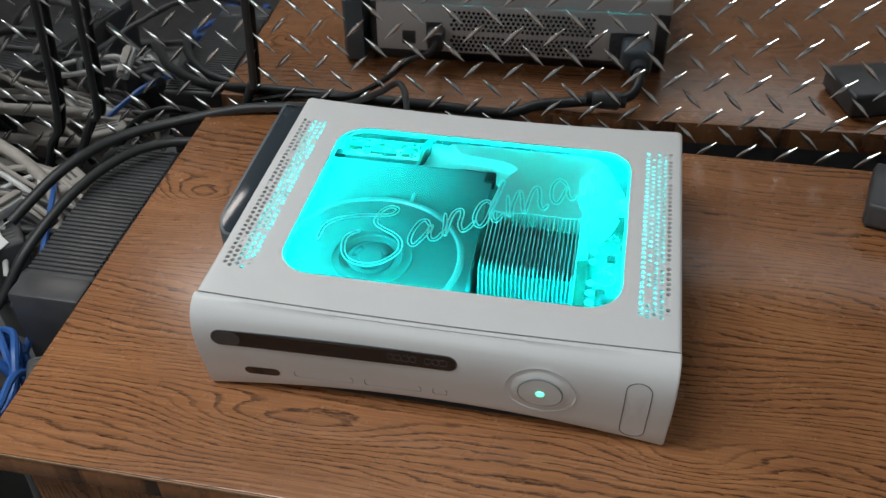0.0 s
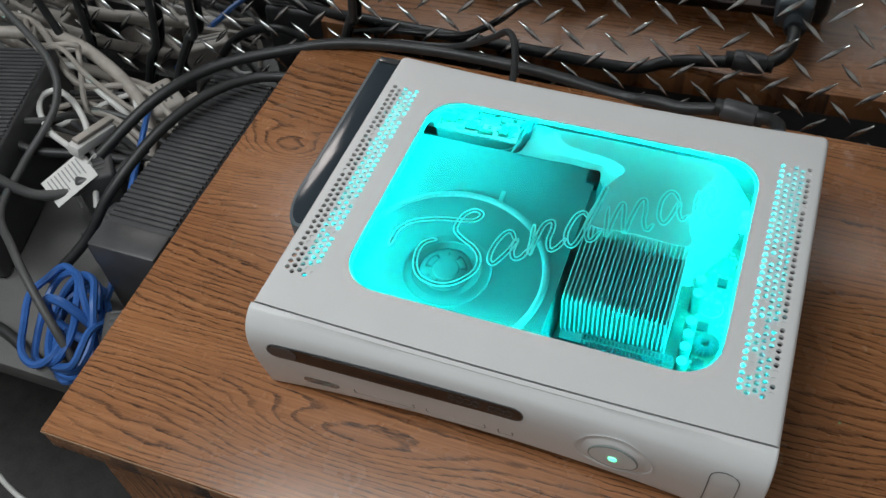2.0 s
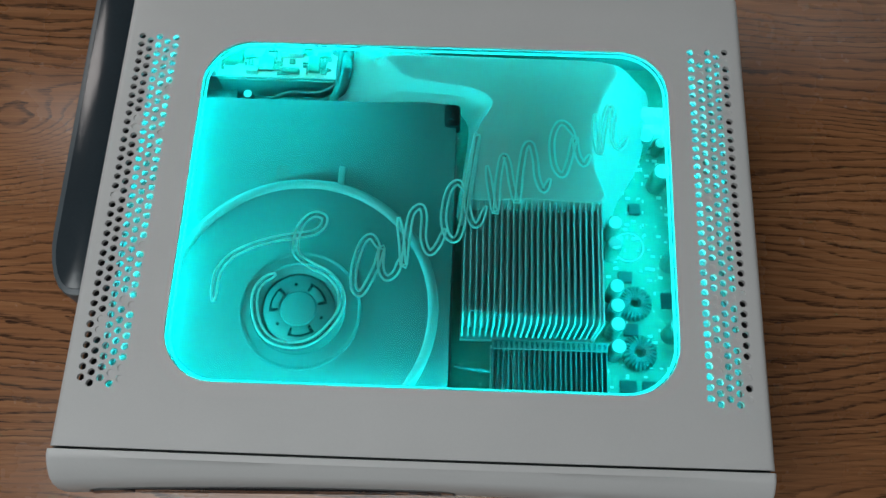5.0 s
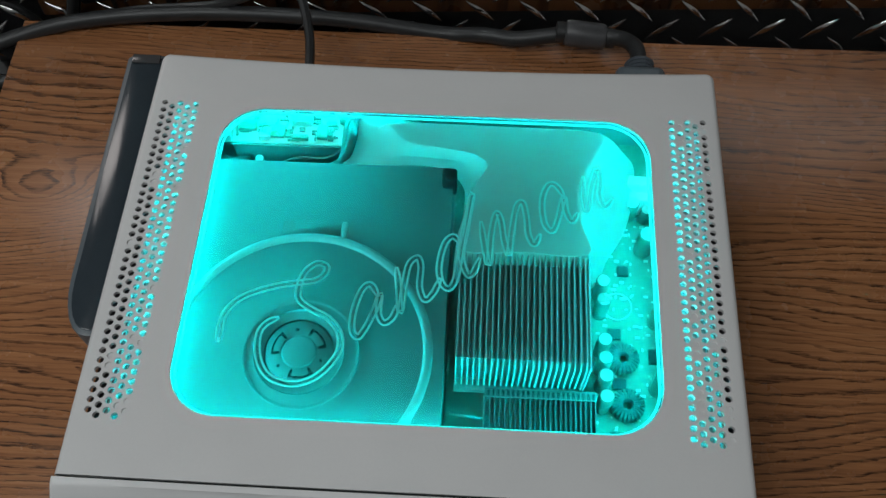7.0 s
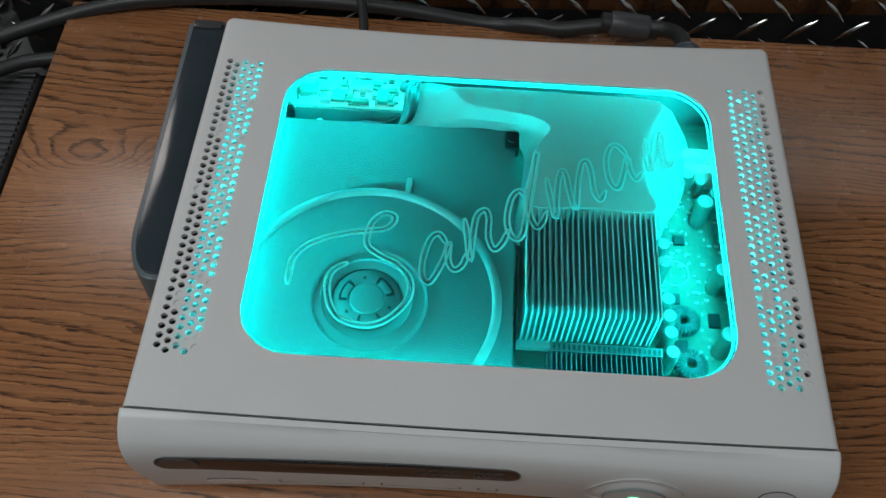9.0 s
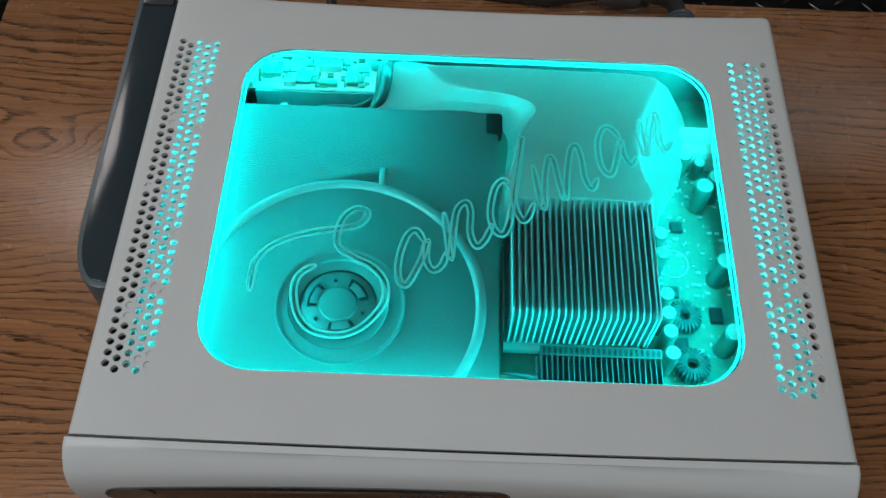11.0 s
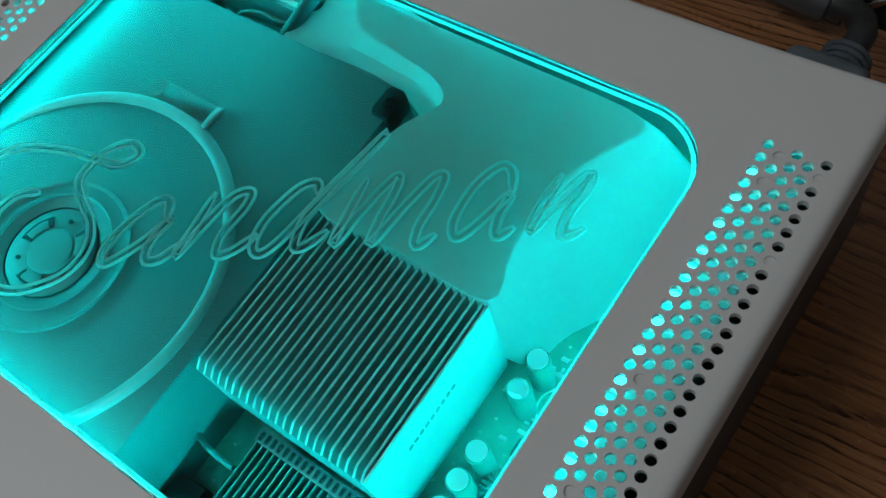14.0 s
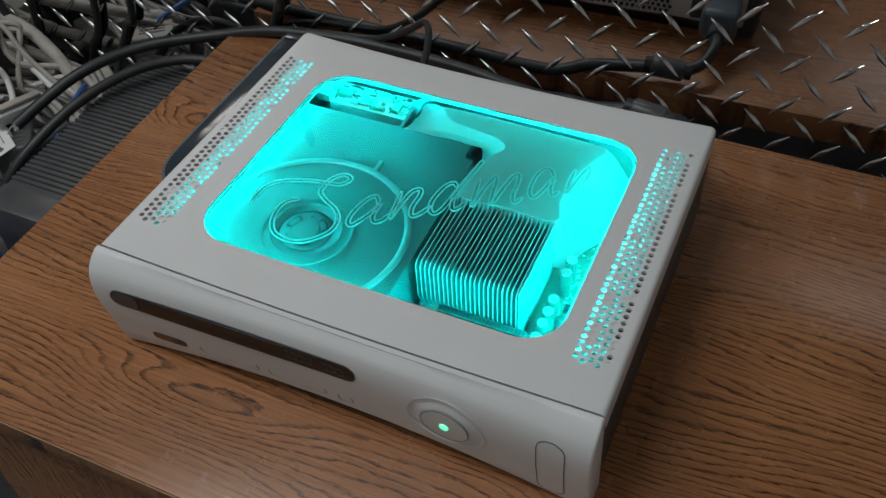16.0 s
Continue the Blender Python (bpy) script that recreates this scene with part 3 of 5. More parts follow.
def lower_shell():
    """The lower half: side and rear walls down to the bowed foot."""
    bm = bmesh.new()
    line = [(CX - HALF, SEAM + (BACK - 0.0048 - SEAM) * i / 16) for i in range(17)]
    line += [(CX - HALF + 0.0048 - 0.0048 * math.cos(a), BACK - 0.0048 + 0.0048 * math.sin(a)) for a in (radians(15 * i) for i in range(1, 7))]
    line += [(CX - HALF + 0.0048 + (2 * HALF - 0.015) * i / 30, BACK) for i in range(1, 30)]
    line += [(2 * CX - x, y) for x, y in line[22::-1]]
    levels = (0.0672, 0.060, 0.030, 0.012, 0.0)
    rows = []
    for k, z in enumerate(levels):
        row = []
        for x, y in line:
            inset = (0.0016 if k in (0,) else 0.0) + 0.0006 + (0.003 if z == 0 else 0)
            y2 = y - 0.0015 * bow(x) * max(0.0, (y - 0.14) / 0.12)
            cxn = taper((x - CX) * (1 - inset / HALF) + CX, y)
            row.append(bm.verts.new((cxn, y2 - (inset if y > 0.2 else 0), max(z, foot_z(x)))))
        rows.append(row)
    for a, b in zip(rows, rows[1:]):
        for i in range(len(a) - 1):
            if a[i].co != b[i].co:
                bm.faces.new((a[i], a[i + 1], b[i + 1], b[i]))
    bm.faces.new(rows[-1])
    return bm


part("lower_shell", lower_shell(), M["side_grey"], console, "lower shell with bowed foot, side shade painted dark grey")
part("rear_panel", box(-0.140, 0.143, BACK - 0.004, BACK + 0.0008, 0.014, 0.0655, 0.0012), M["shell"], console, "pale rear panel")
part("joint", box(CX - HALF + 0.0012, CX + HALF - 0.0012, SEAM - 0.0012, SEAM + 0.006, 0.014, 0.0775), M["steel_gap"], console)


def front_plate():
    bm = bmesh.new()
    cols = []
    rr = 0.0018
    xs = [(CX - HALF + rr - rr * math.cos(a), rr * (1 - math.sin(a))) for a in (radians(10 + 16 * i) for i in range(5))]
    xs += [(CX - HALF + rr + (2 * HALF - 2 * rr) * i / 48, 0.0) for i in range(49)]
    xs += [(2 * CX - x, d) for x, d in xs[4::-1]]
    for x, d in xs:
        top, low = lid_z(x), foot_z(x)
        prof = [(SEAM - 0.0010, top - 0.0012 - d), (SEAM - 0.0012, top - 0.0001 - d), (SEAM - 0.004, top - 0.0003 - d)]
        prof += [(0.0190 + 0.002 * bow(x), top - 0.0013 - d), (0.0162 + 0.0034 * bow(x), top - 0.0032 - d)]
        zs = [0.0745, 0.070, 0.064, 0.057, 0.049, 0.041, 0.033, 0.025, 0.018]
        prof += [(face_y(x, z) + d, z) for z in zs]
        prof += [(face_y(x, low + 0.003) + d, low + 0.003 + d * 0.5), (face_y(x, low) + 0.0008 + d, low + 0.0007 + d), (face_y(x, low) + 0.004 + d, low + d), (0.034, low + d)]
        cols.append([bm.verts.new((x, y, z)) for y, z in prof])
    for a, b in zip(cols, cols[1:]):
        for i in range(len(a) - 1):
            bm.faces.new((a[i], a[i + 1], b[i + 1], b[i]))
    for c in (cols[0], cols[-1]):
        bm.faces.new(c)
    return bm


plate_front = part("front_plate", front_plate(), M["shell"], console, "curved white front plate")


def inlay(poly, proud, deep, material, name, parent, label="", bevel=0.0):
    """A flat piece let into the front plate, following its curve. poly: width and height pairs."""
    bm = bmesh.new()
    xs = [p[0] for p in poly]
    a, b = min(xs), max(xs)
    pts = [Vector(p) for p in poly]
    n = len(pts)
    edges = [(i, (i + 1) % n) for i in range(n)]
    steps = max(2, int((b - a) / 0.004))
    za, zb = min(p[1] for p in poly), max(p[1] for p in poly)
    rows = max(2, int((zb - za) / 0.004))
    extra = [Vector((a + (b - a) * i / steps, za + (zb - za) * k / rows)) for i in range(1, steps) for k in range(1, rows)]
    co, _, faces, _, _, _ = delaunay_2d_cdt(pts + extra, edges, [], 1, 1e-7)
    vs = [bm.verts.new((c.x, face_y(c.x, c.y) - proud, c.y)) for c in co]
    fs = [bm.faces.new([vs[i] for i in f]) for f in faces]
    ext = bmesh.ops.extrude_face_region(bm, geom=fs)
    for v in ext["geom"]:
        if isinstance(v, bmesh.types.BMVert):
            v.co.y += deep
    return part(name, bm, material, parent, label)


def outline(poly, r, name, parent, closed=True, material=None, proud=0.0001):
    """A thin dark joint line on the front plate."""
    fine = []
    ends = list(zip(poly, poly[1:] + poly[:1])) if closed else list(zip(poly, poly[1:]))
    for (xa, za), (xb, zb) in ends:
        k = max(1, int(math.hypot(xb - xa, zb - za) / 0.003))
        fine += [(xa + (xb - xa) * i / k, za + (zb - za) * i / k) for i in range(k)]
    if not closed:
        fine.append(poly[-1])
    line = [Vector((x, face_y(x, z) - proud, z)) for x, z in fine]
    return part(name, tube(line, r, 6, closed), material or M["groove"], parent)


tray = inlay(round_rect(-0.1395, 0.0210, 0.0515, 0.0638, 0.0061, 6), 0.0004, 0.003, M["smoke"], "disc_tray", console, "smoked chrome disc tray bar")
inlay(round_rect(-0.1388, -0.1205, 0.0520, 0.0633, 0.0056, 6), 0.0009, 0.001, M["smoke_light"], "eject_button", tray, "oval smoked eject button")
outline(round_rect(-0.1399, 0.0214, 0.0511, 0.0642, 0.0064, 6), 0.0004, "tray_rim", tray)
for i, w in enumerate((0.0036, 0.0042, 0.0048, 0.0042, 0.0016, 0.0042, 0.0042, 0.0048)):
    x = -0.0215 + 0.0049 * i
    if i != 4:
        outline(round_rect(x - w / 2, x + w / 2, 0.0553, 0.0603, 0.0016, 3), 0.00016, "embossed_mark", tray, True, M["smoke_mark"], 0.0006)
inlay(round_rect(-0.1240, -0.0998, 0.0190, 0.0272, 0.0040, 6), 0.0003, 0.002, M["black_gloss"], "infrared_window", console, "glossy black infrared window")
for xa, xb in ((-0.0895, -0.0495), (-0.0415, -0.0035), (0.0045, 0.0140)):
    zc = 0.0215 + 0.003 * bow((xa + xb) / 2)
    for x, s in ((xa, -1), (xb, 1)):
        outline([(x - s * 0.0010, zc + 0.0030), (x, zc + 0.0015), (x, zc - 0.0015), (x - s * 0.0010, zc - 0.0030)], 0.00022, "slot_mark", plate_front, False)
    outline([(xa + 0.001, zc - 0.0032), ((xa + xb) / 2, zc - 0.0032), (xb - 0.001, zc - 0.0032)], 0.00012, "slot_joint", plate_front, False, M["shell_in"])
outline(round_rect(0.1265, 0.1420, 0.0085, 0.0665, 0.0074, 6), 0.00028, "port_door_joint", plate_front)
inlay(round_rect(0.1269, 0.1416, 0.0089, 0.0661, 0.0071, 6), 0.00025, 0.002, M["shell"], "port_door", console, "rounded white port door")

# power button: a shallow dish, a ring and a green light
PX, PZ = 0.0745, 0.0435


def disc_poly(r, k=32):
    return [(PX + r * math.cos(2 * math.pi * i / k), PZ + r * math.sin(2 * math.pi * i / k)) for i in range(k)]


def dish():
    bm = bmesh.new()
    rings = []
    for r, h in ((0.0226, 0.0001), (0.0215, -0.0009), (0.0185, -0.0006), (0.0160, 0.0004), (0.0145, 0.0006)):
        rings.append([bm.verts.new((x, face_y(x, z) - 0.0006 - h, z)) for x, z in disc_poly(r, 40)])
    for a, b in zip(rings, rings[1:]):
        for j in range(40):
            bm.faces.new((a[j], a[(j + 1) % 40], b[(j + 1) % 40], b[j]))
    bm.faces.new(rings[-1])
    return bm


button = part("power_button", dish(), M["shell"], console, "round power button in a shallow dish")
inlay(disc_poly(0.0138), 0.0020, 0.001, M["shell"], "button_cap", button)
outline(disc_poly(0.0140), 0.0006, "button_ring", button, True, M["ring_glow"], 0.0016)
inlay(disc_poly(0.0026, 16), 0.0026, 0.0008, M["power_glow"], "power_light", button, "small green power light")

# ---- acrylic window with the engraved name ----
def pane():
    """A clear sheet let flush into the lid's opening."""
    rim = [Vector(p) for p in round_rect(-0.1113, 0.1183, 0.0547, 0.2266, 0.0238, 8)]
    n = len(rim)
    fill = [Vector((-0.105 + 0.0105 * i, y)) for i in range(21) for y in (0.09, 0.14, 0.19)]
    co, _, faces, _, _, _ = delaunay_2d_cdt(rim + fill, [(i, (i + 1) % n) for i in range(n)], [], 1, 1e-7)
    bm = bmesh.new()
    vs = [bm.verts.new((taper(c.x, c.y), c.y, lid_z(c.x) - 0.0003)) for c in co]
    fs = [bm.faces.new([vs[i] for i in f]) for f in faces]
    ext = bmesh.ops.extrude_face_region(bm, geom=fs)
    for v in ext["geom"]:
        if isinstance(v, bmesh.types.BMVert):
            v.co.z -= 0.0036
    return bm


window = part("window_pane", pane(), M["acrylic"], console, "acrylic window with an engraved name, tinted for the cyan light")
# Tube added under the pane to draw the rim's cyan glow
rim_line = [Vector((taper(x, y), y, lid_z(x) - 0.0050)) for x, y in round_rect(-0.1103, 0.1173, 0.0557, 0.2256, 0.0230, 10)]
part("rim_glow_tube", tube(rim_line, 0.0007, 6, True), M["etch"], window, "added frosted tube that paints the window rim's cyan glow")
LETTERS = (
    ("S", ((-91, 92), (-91, 100), (-90, 107), (-85, 114), (-77, 119), (-66, 123), (-57, 125), (-48, 127), (-44, 131), (-44, 135), (-49, 136), (-54, 131), (-56, 123),
           (-55, 116), (-48, 111), (-40, 107), (-34, 100), (-33, 91), (-37, 83), (-44, 76), (-53, 73), (-63, 75), (-69, 81), (-72, 90), (-72, 98), (-69, 103), (-64, 106))),
    ("a", ((-17, 120), (-21, 126), (-25, 123), (-28, 112), (-28, 102), (-25, 98), (-22, 102), (-18, 112), (-16, 121), (-16, 111), (-13, 106), (-9, 109), (-7, 116))),
    ("n", ((-9, 136), (-7, 124), (-5.5, 112), (-4.5, 127), (-3, 138), (1, 142), (3, 137), (3, 126), (6, 119), (10, 123), (13, 131))),
    ("d", ((21, 152), (18, 155), (14, 150), (12, 137), (14, 128), (18, 126), (21, 134), (23.5, 157), (27, 181), (25, 160), (23, 144), (26, 134), (29, 135), (32, 143))),
    ("m", ((32, 164), (34, 151), (36.5, 140), (37.5, 157), (39.5, 169), (42, 166), (44, 154), (46.5, 146), (48, 161), (50, 174), (53, 176), (55, 168), (56, 158), (59, 152), (62, 158))),
    ("a", ((74, 181), (70, 187), (66, 187), (63, 178), (64, 165), (68, 160), (71, 167), (74, 180), (75, 172), (78, 166), (81, 171))),
    ("n", ((84, 193), (84, 181), (86, 172), (88, 186), (91, 197), (93, 192), (92.5, 181), (95, 175), (99, 180))),
)
for letter, pts in LETTERS:
    mid = spline([(x / 1000, y / 1000, 0) for x, y in pts], 5)
    sides = []
    for s in (1, -1):
        row = []
        for i, p in enumerate(mid):
            d = mid[min(i + 1, len(mid) - 1)] - mid[max(i - 1, 0)]
            nrm = Vector((-d.y, d.x, 0)).normalized()
            w = 0.00125 * min(1.0, 0.35 + min(i, len(mid) - 1 - i) / 4)
            q = p + nrm * w * s
            row.append(Vector((q.x, q.y, lid_z(q.x) - 0.0043)))
        sides.append(row)
    ribbon = bmesh.new()
    edge = [[ribbon.verts.new(q - Vector((0, 0, 0.0001))) for q in row] for row in sides]
    for i in range(len(mid) - 1):
        ribbon.faces.new((edge[0][i], edge[0][i + 1], edge[1][i + 1], edge[1][i]))
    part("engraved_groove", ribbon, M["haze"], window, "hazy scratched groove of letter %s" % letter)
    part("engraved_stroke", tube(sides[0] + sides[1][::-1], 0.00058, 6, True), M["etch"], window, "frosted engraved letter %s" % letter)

# ---- inside of the console ----
cage = part("steel_tray", box(-0.136, 0.1445, 0.030, 0.2535, 0.0125, 0.0140), M["steel_dull"], console, "folded steel inner tray")
for nm, b in (("tray_wall", (-0.1362, -0.1350, 0.030, 0.2535, 0.0141, 0.0793)), ("tray_wall", (0.1440, 0.1452, 0.030, 0.2535, 0.0141, 0.0793)),
              ("tray_wall", (-0.1348, 0.1438, 0.0290, 0.0302, 0.0141, 0.0745)), ("tray_wall", (-0.1348, 0.1438, 0.2510, 0.2522, 0.0141, 0.0740))):
    part(nm, box(*b), M["steel_dull"], cage)

# optical drive
DZ = 0.0655
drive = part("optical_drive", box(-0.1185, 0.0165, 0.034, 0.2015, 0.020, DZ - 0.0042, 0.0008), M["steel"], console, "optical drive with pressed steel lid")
HUB = (-0.0540, 0.0930)


def drive_lid():
    """The drive's lid with the round opening of the clamp."""
    a = [Vector(p) for p in round_rect(-0.1185, 0.0165, 0.034, 0.2015, 0.0015, 3)]
    b = [Vector((HUB[0] + 0.0222 * math.cos(2 * math.pi * j / 48), HUB[1] + 0.0222 * math.sin(2 * math.pi * j / 48))) for j in range(48)]
    e = [(i, (i + 1) % len(a)) for i in range(len(a))] + [(len(a) + j, len(a) + (j + 1) % 48) for j in range(48)]
    co, _, faces, _, _, _ = delaunay_2d_cdt(a + b, e, [], 1, 1e-7)
    bm = bmesh.new()
    vs = [bm.verts.new((c.x, c.y, DZ)) for c in co]
    fs = []
    for f in faces:
        c = sum((co[i] for i in f), Vector((0, 0))) / len(f)
        if (c - Vector(HUB)).length > 0.0220:
            fs.append(bm.faces.new([vs[i] for i in f]))
    ext = bmesh.ops.extrude_face_region(bm, geom=fs)
    for v in ext["geom"]:
        if isinstance(v, bmesh.types.BMVert):
            v.co.z -= 0.0041
    for v in [v for v in bm.verts if not v.link_faces]:
        bm.verts.remove(v)
    return bm


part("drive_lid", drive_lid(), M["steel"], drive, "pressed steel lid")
ring = part("pressed_ring", lathe([(0.0652, 0.0001), (0.0644, 0.0008), (0.0636, 0.0011), (0.0622, 0.0011), (0.0612, 0.0008), (0.0604, 0.0001)], (0, 0, 0), 96), M["steel_lit"], drive, "pressed ring in the steel lid, LED shine put into its colour")
ring.location = (*HUB, DZ)


def clip_to_lid(ob, x1):
    """Keeps the pressed ring on the drive's lid."""
    bm = bmesh.new()
    bm.from_mesh(ob.data)
    for co, no in (((x1 - ob.location.x, 0, 0), (1, 0, 0)), ((-0.1180 - ob.location.x, 0, 0), (-1, 0, 0)), ((0, 0.035 - ob.location.y, 0), (0, -1, 0))):
        bmesh.ops.bisect_plane(bm, geom=bm.verts[:] + bm.edges[:] + bm.faces[:], plane_co=co, plane_no=no, clear_outer=True)
    bm.to_mesh(ob.data)
    bm.free()


clip_to_lid(ring, 0.0160)
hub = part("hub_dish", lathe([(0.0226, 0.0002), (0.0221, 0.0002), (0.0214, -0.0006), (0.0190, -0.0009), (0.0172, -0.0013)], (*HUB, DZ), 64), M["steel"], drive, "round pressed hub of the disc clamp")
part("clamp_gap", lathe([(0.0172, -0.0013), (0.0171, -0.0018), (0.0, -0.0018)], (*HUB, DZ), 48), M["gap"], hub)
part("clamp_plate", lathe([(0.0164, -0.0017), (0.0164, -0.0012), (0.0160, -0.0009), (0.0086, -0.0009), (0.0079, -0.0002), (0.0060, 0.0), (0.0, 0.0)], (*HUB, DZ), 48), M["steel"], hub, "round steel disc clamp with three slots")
for i in range(3):
    a = radians(40 + 120 * i)
    arc = [a + radians(-28 + 14 * j) for j in range(5)]
    slot = prism([(HUB[0] + r * math.cos(q), HUB[1] + r * math.sin(q)) for r, q in [(0.0136, q) for q in arc] + [(0.0094, q) for q in arc[::-1]]], DZ - 0.0010, DZ - 0.0006)
    tongue = prism([(HUB[0] + r * math.cos(q), HUB[1] + r * math.sin(q)) for r, q in [(0.0124, a + radians(-20 + 10 * j)) for j in range(5)] + [(0.0090, a + radians(20 - 10 * j)) for j in range(5)]], DZ - 0.0010, DZ - 0.0002, 0.0001)
    part("clamp_tongue", tongue, M["steel"], hub)
    part("clamp_slot", slot, M["chip"], hub)
    b = radians(100 + 120 * i)
    part("clamp_hole", cyl((HUB[0] + 0.0118 * math.cos(b), HUB[1] + 0.0118 * math.sin(b), DZ - 0.0008), 0.0009, 0.0005, 10), M["chip"], hub)
part("faint_ring", lathe([(0.0287, 0.0001), (0.0285, 0.0005), (0.0276, 0.0005), (0.0268, 0.0001)], (HUB[0] + 0.0012, HUB[1] - 0.0008, DZ), 72), M["steel"], drive)
part("lid_recess", prism(round_rect(-0.0715, -0.0375, 0.1575, 0.1655, 0.002, 4), DZ - 0.0005, DZ + 0.0003, 0.0003), M["steel"], drive)
part("recess_slot", prism(round_rect(-0.0705, -0.0640, 0.1580, 0.1650, 0.0015, 4), DZ + 0.00035, DZ + 0.0005), M["groove"], drive)
part("lid_tab", prism(round_rect(-0.0400, -0.0368, 0.1555, 0.1655, 0.0014, 4), DZ + 0.00045, DZ + 0.0012, 0.0004), M["steel_lit"], drive)
part("corner_bumper", prism(round_rect(0.0105, 0.0185, 0.1885, 0.2005, 0.002, 4), DZ - 0.006, DZ + 0.0016, 0.0006), M["chip"], drive, "black rubber corner mount")
part("mount_screw", lathe([(0.0024, 0.0), (0.0022, 0.0007), (0.0010, 0.0008), (0.0008, 0.0002), (0.0, 0.0002)], (0.0145, 0.1945, DZ + 0.0016), 16), M["chip"], drive)

# motherboard with parts
mb = part("motherboard", box(0.0175, 0.1430, 0.032, 0.2500, 0.0210, 0.0226), M["pcb"], console, "green circuit board full of components")
BZ = 0.0226


def capacitor(x, y, r, h):
    c = part("capacitor", cyl((x, y, BZ + h / 2), r, h, 18, bevel=0.0004), M["cap_side"], mb)
    part("foil_top", cyl((x, y, BZ + h + 0.0002), r * 0.86, 0.0005, 18), M["cap_top"], c)


for y in (0.1500, 0.1390, 0.1165, 0.1065, 0.0970, 0.0860):
    capacitor(0.0985, y, 0.0039, 0.0195)
for x, y, r, h in ((0.1235, 0.1790, 0.0048, 0.020), (0.1310, 0.1850, 0.0048, 0.020), (0.1290, 0.1350, 0.0048, 0.021), (0.1280, 0.0970, 0.0048, 0.021), (0.1165, 0.2010, 0.0042, 0.016), (0.1250, 0.1990, 0.0032, 0.012)):
    capacitor(x, y, r, h)


def coil(x, y):
    bm = bmesh.new()
    for k in range(24):
        a = 2 * math.pi * k / 24
        c = Vector((x + 0.0056 * math.cos(a), y + 0.0056 * math.sin(a), BZ + 0.0045))
        rad = Vector((math.cos(a), math.sin(a), 0))
        tube([c + 0.0030 * (math.cos(b) * rad + math.sin(b) * Vector((0, 0, 1))) for b in (2 * math.pi * j / 8 for j in range(8))], 0.00080, 5, True, bm)
    part("coil", bm, M["copper"], mb, "copper-wound ring coil")


coil(0.1095, 0.1120)
coil(0.1110, 0.0865)
for x, y, w, d in ((0.1060, 0.1270, 0.007, 0.006), (0.1080, 0.0990, 0.007, 0.006), (0.1060, 0.0700, 0.008, 0.006), (0.1170, 0.0700, 0.008, 0.006), (0.1270, 0.1150, 0.006, 0.008), (0.1120, 0.1650, 0.006, 0.006)):
    part("chip", box(x - w / 2, x + w / 2, y - d / 2, y + d / 2, BZ, BZ + 0.0022, 0.0003), M["chip"], mb)
part("coil_seat", lathe([(0.0082, 0.0), (0.0080, 0.0004), (0.0076, 0.0004), (0.0074, 0.0)], (0.1085, 0.1440, BZ + 0.0001), 32), M["connector"], mb)
random.seed(3)
bits = bmesh.new()
for _ in range(170):
    x, y = random.uniform(0.096, 0.1400), random.uniform(0.055, 0.215)
    w, d = random.choice(((0.0016, 0.0008), (0.0008, 0.0016), (0.0024, 0.0014)))
    box(x - w / 2, x + w / 2, y - d / 2, y + d / 2, BZ, BZ + 0.0008, bm=bits)
tagged(part("solder_parts", bits, M["cap_top"], mb), kind="stuff")
for i, y in enumerate((0.205, 0.213)):
    part("socket", box(0.112, 0.138, y - 0.003, y + 0.003, BZ, BZ + 0.016 + 0.004 * i, 0.0006), M["connector"], mb)

# processor heatsink: tall folded fins
sink = part("heatsink_base", box(0.0215, 0.0865, 0.090, 0.148, 0.026, 0.030), M["alu"], console, "tall finned aluminium processor heatsink")
SZ = 0.0718
fin_bm = bmesh.new()
prof = [(0.1478, 0.0302), (0.1478, SZ), (0.0915, SZ), (0.0885, SZ - 0.003), (0.0885, SZ - 0.030), (0.0935, 0.0302)]
front = [fin_bm.verts.new((-0.00038, y, z)) for y, z in prof]
backf = [fin_bm.verts.new((0.00038, y, z)) for y, z in prof]
fin_bm.faces.new(front)
fin_bm.faces.new(backf[::-1])
for i in range(len(prof)):
    fin_bm.faces.new((front[i], front[(i + 1) % len(prof)], backf[(i + 1) % len(prof)], backf[i]))
fin = part("fin", fin_bm, M["alu"], sink, smooth=False)
fin.location = (0.0225, 0, 0)
for i in range(1, 23):
    again(fin, (0.0225 + 0.002845 * i, 0, 0), sink)
part("side_plate", box(0.0862, 0.0872, 0.0885, 0.1478, 0.030, SZ, 0.0003), M["alu"], sink)
# Filler block added to set the brightness of the gaps between fins
part("gap_filler", box(0.0222, 0.0860, 0.0960, 0.1476, 0.0302, 0.0600), M["alu"], sink, "added filler that sets how light the fin gaps look")
for i in range(9):
    part("print_bar", box(0.08722, 0.08735, 0.104 + 0.0026 * i, 0.1058 + 0.0026 * i, 0.0580, 0.0596), M["groove"], sink)

# graphics heatsink: low fins
low = part("low_heatsink_base", box(0.0370, 0.0935, 0.046, 0.0875, 0.026, 0.029), M["alu"], console, "low finned aluminium graphics heatsink")
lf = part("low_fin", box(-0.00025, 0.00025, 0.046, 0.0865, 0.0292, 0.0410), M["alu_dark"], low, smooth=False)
lf.location = (0.0378, 0, 0)
for i in range(1, 23):
    again(lf, (0.0378 + 0.0025 * i, 0, 0), low)
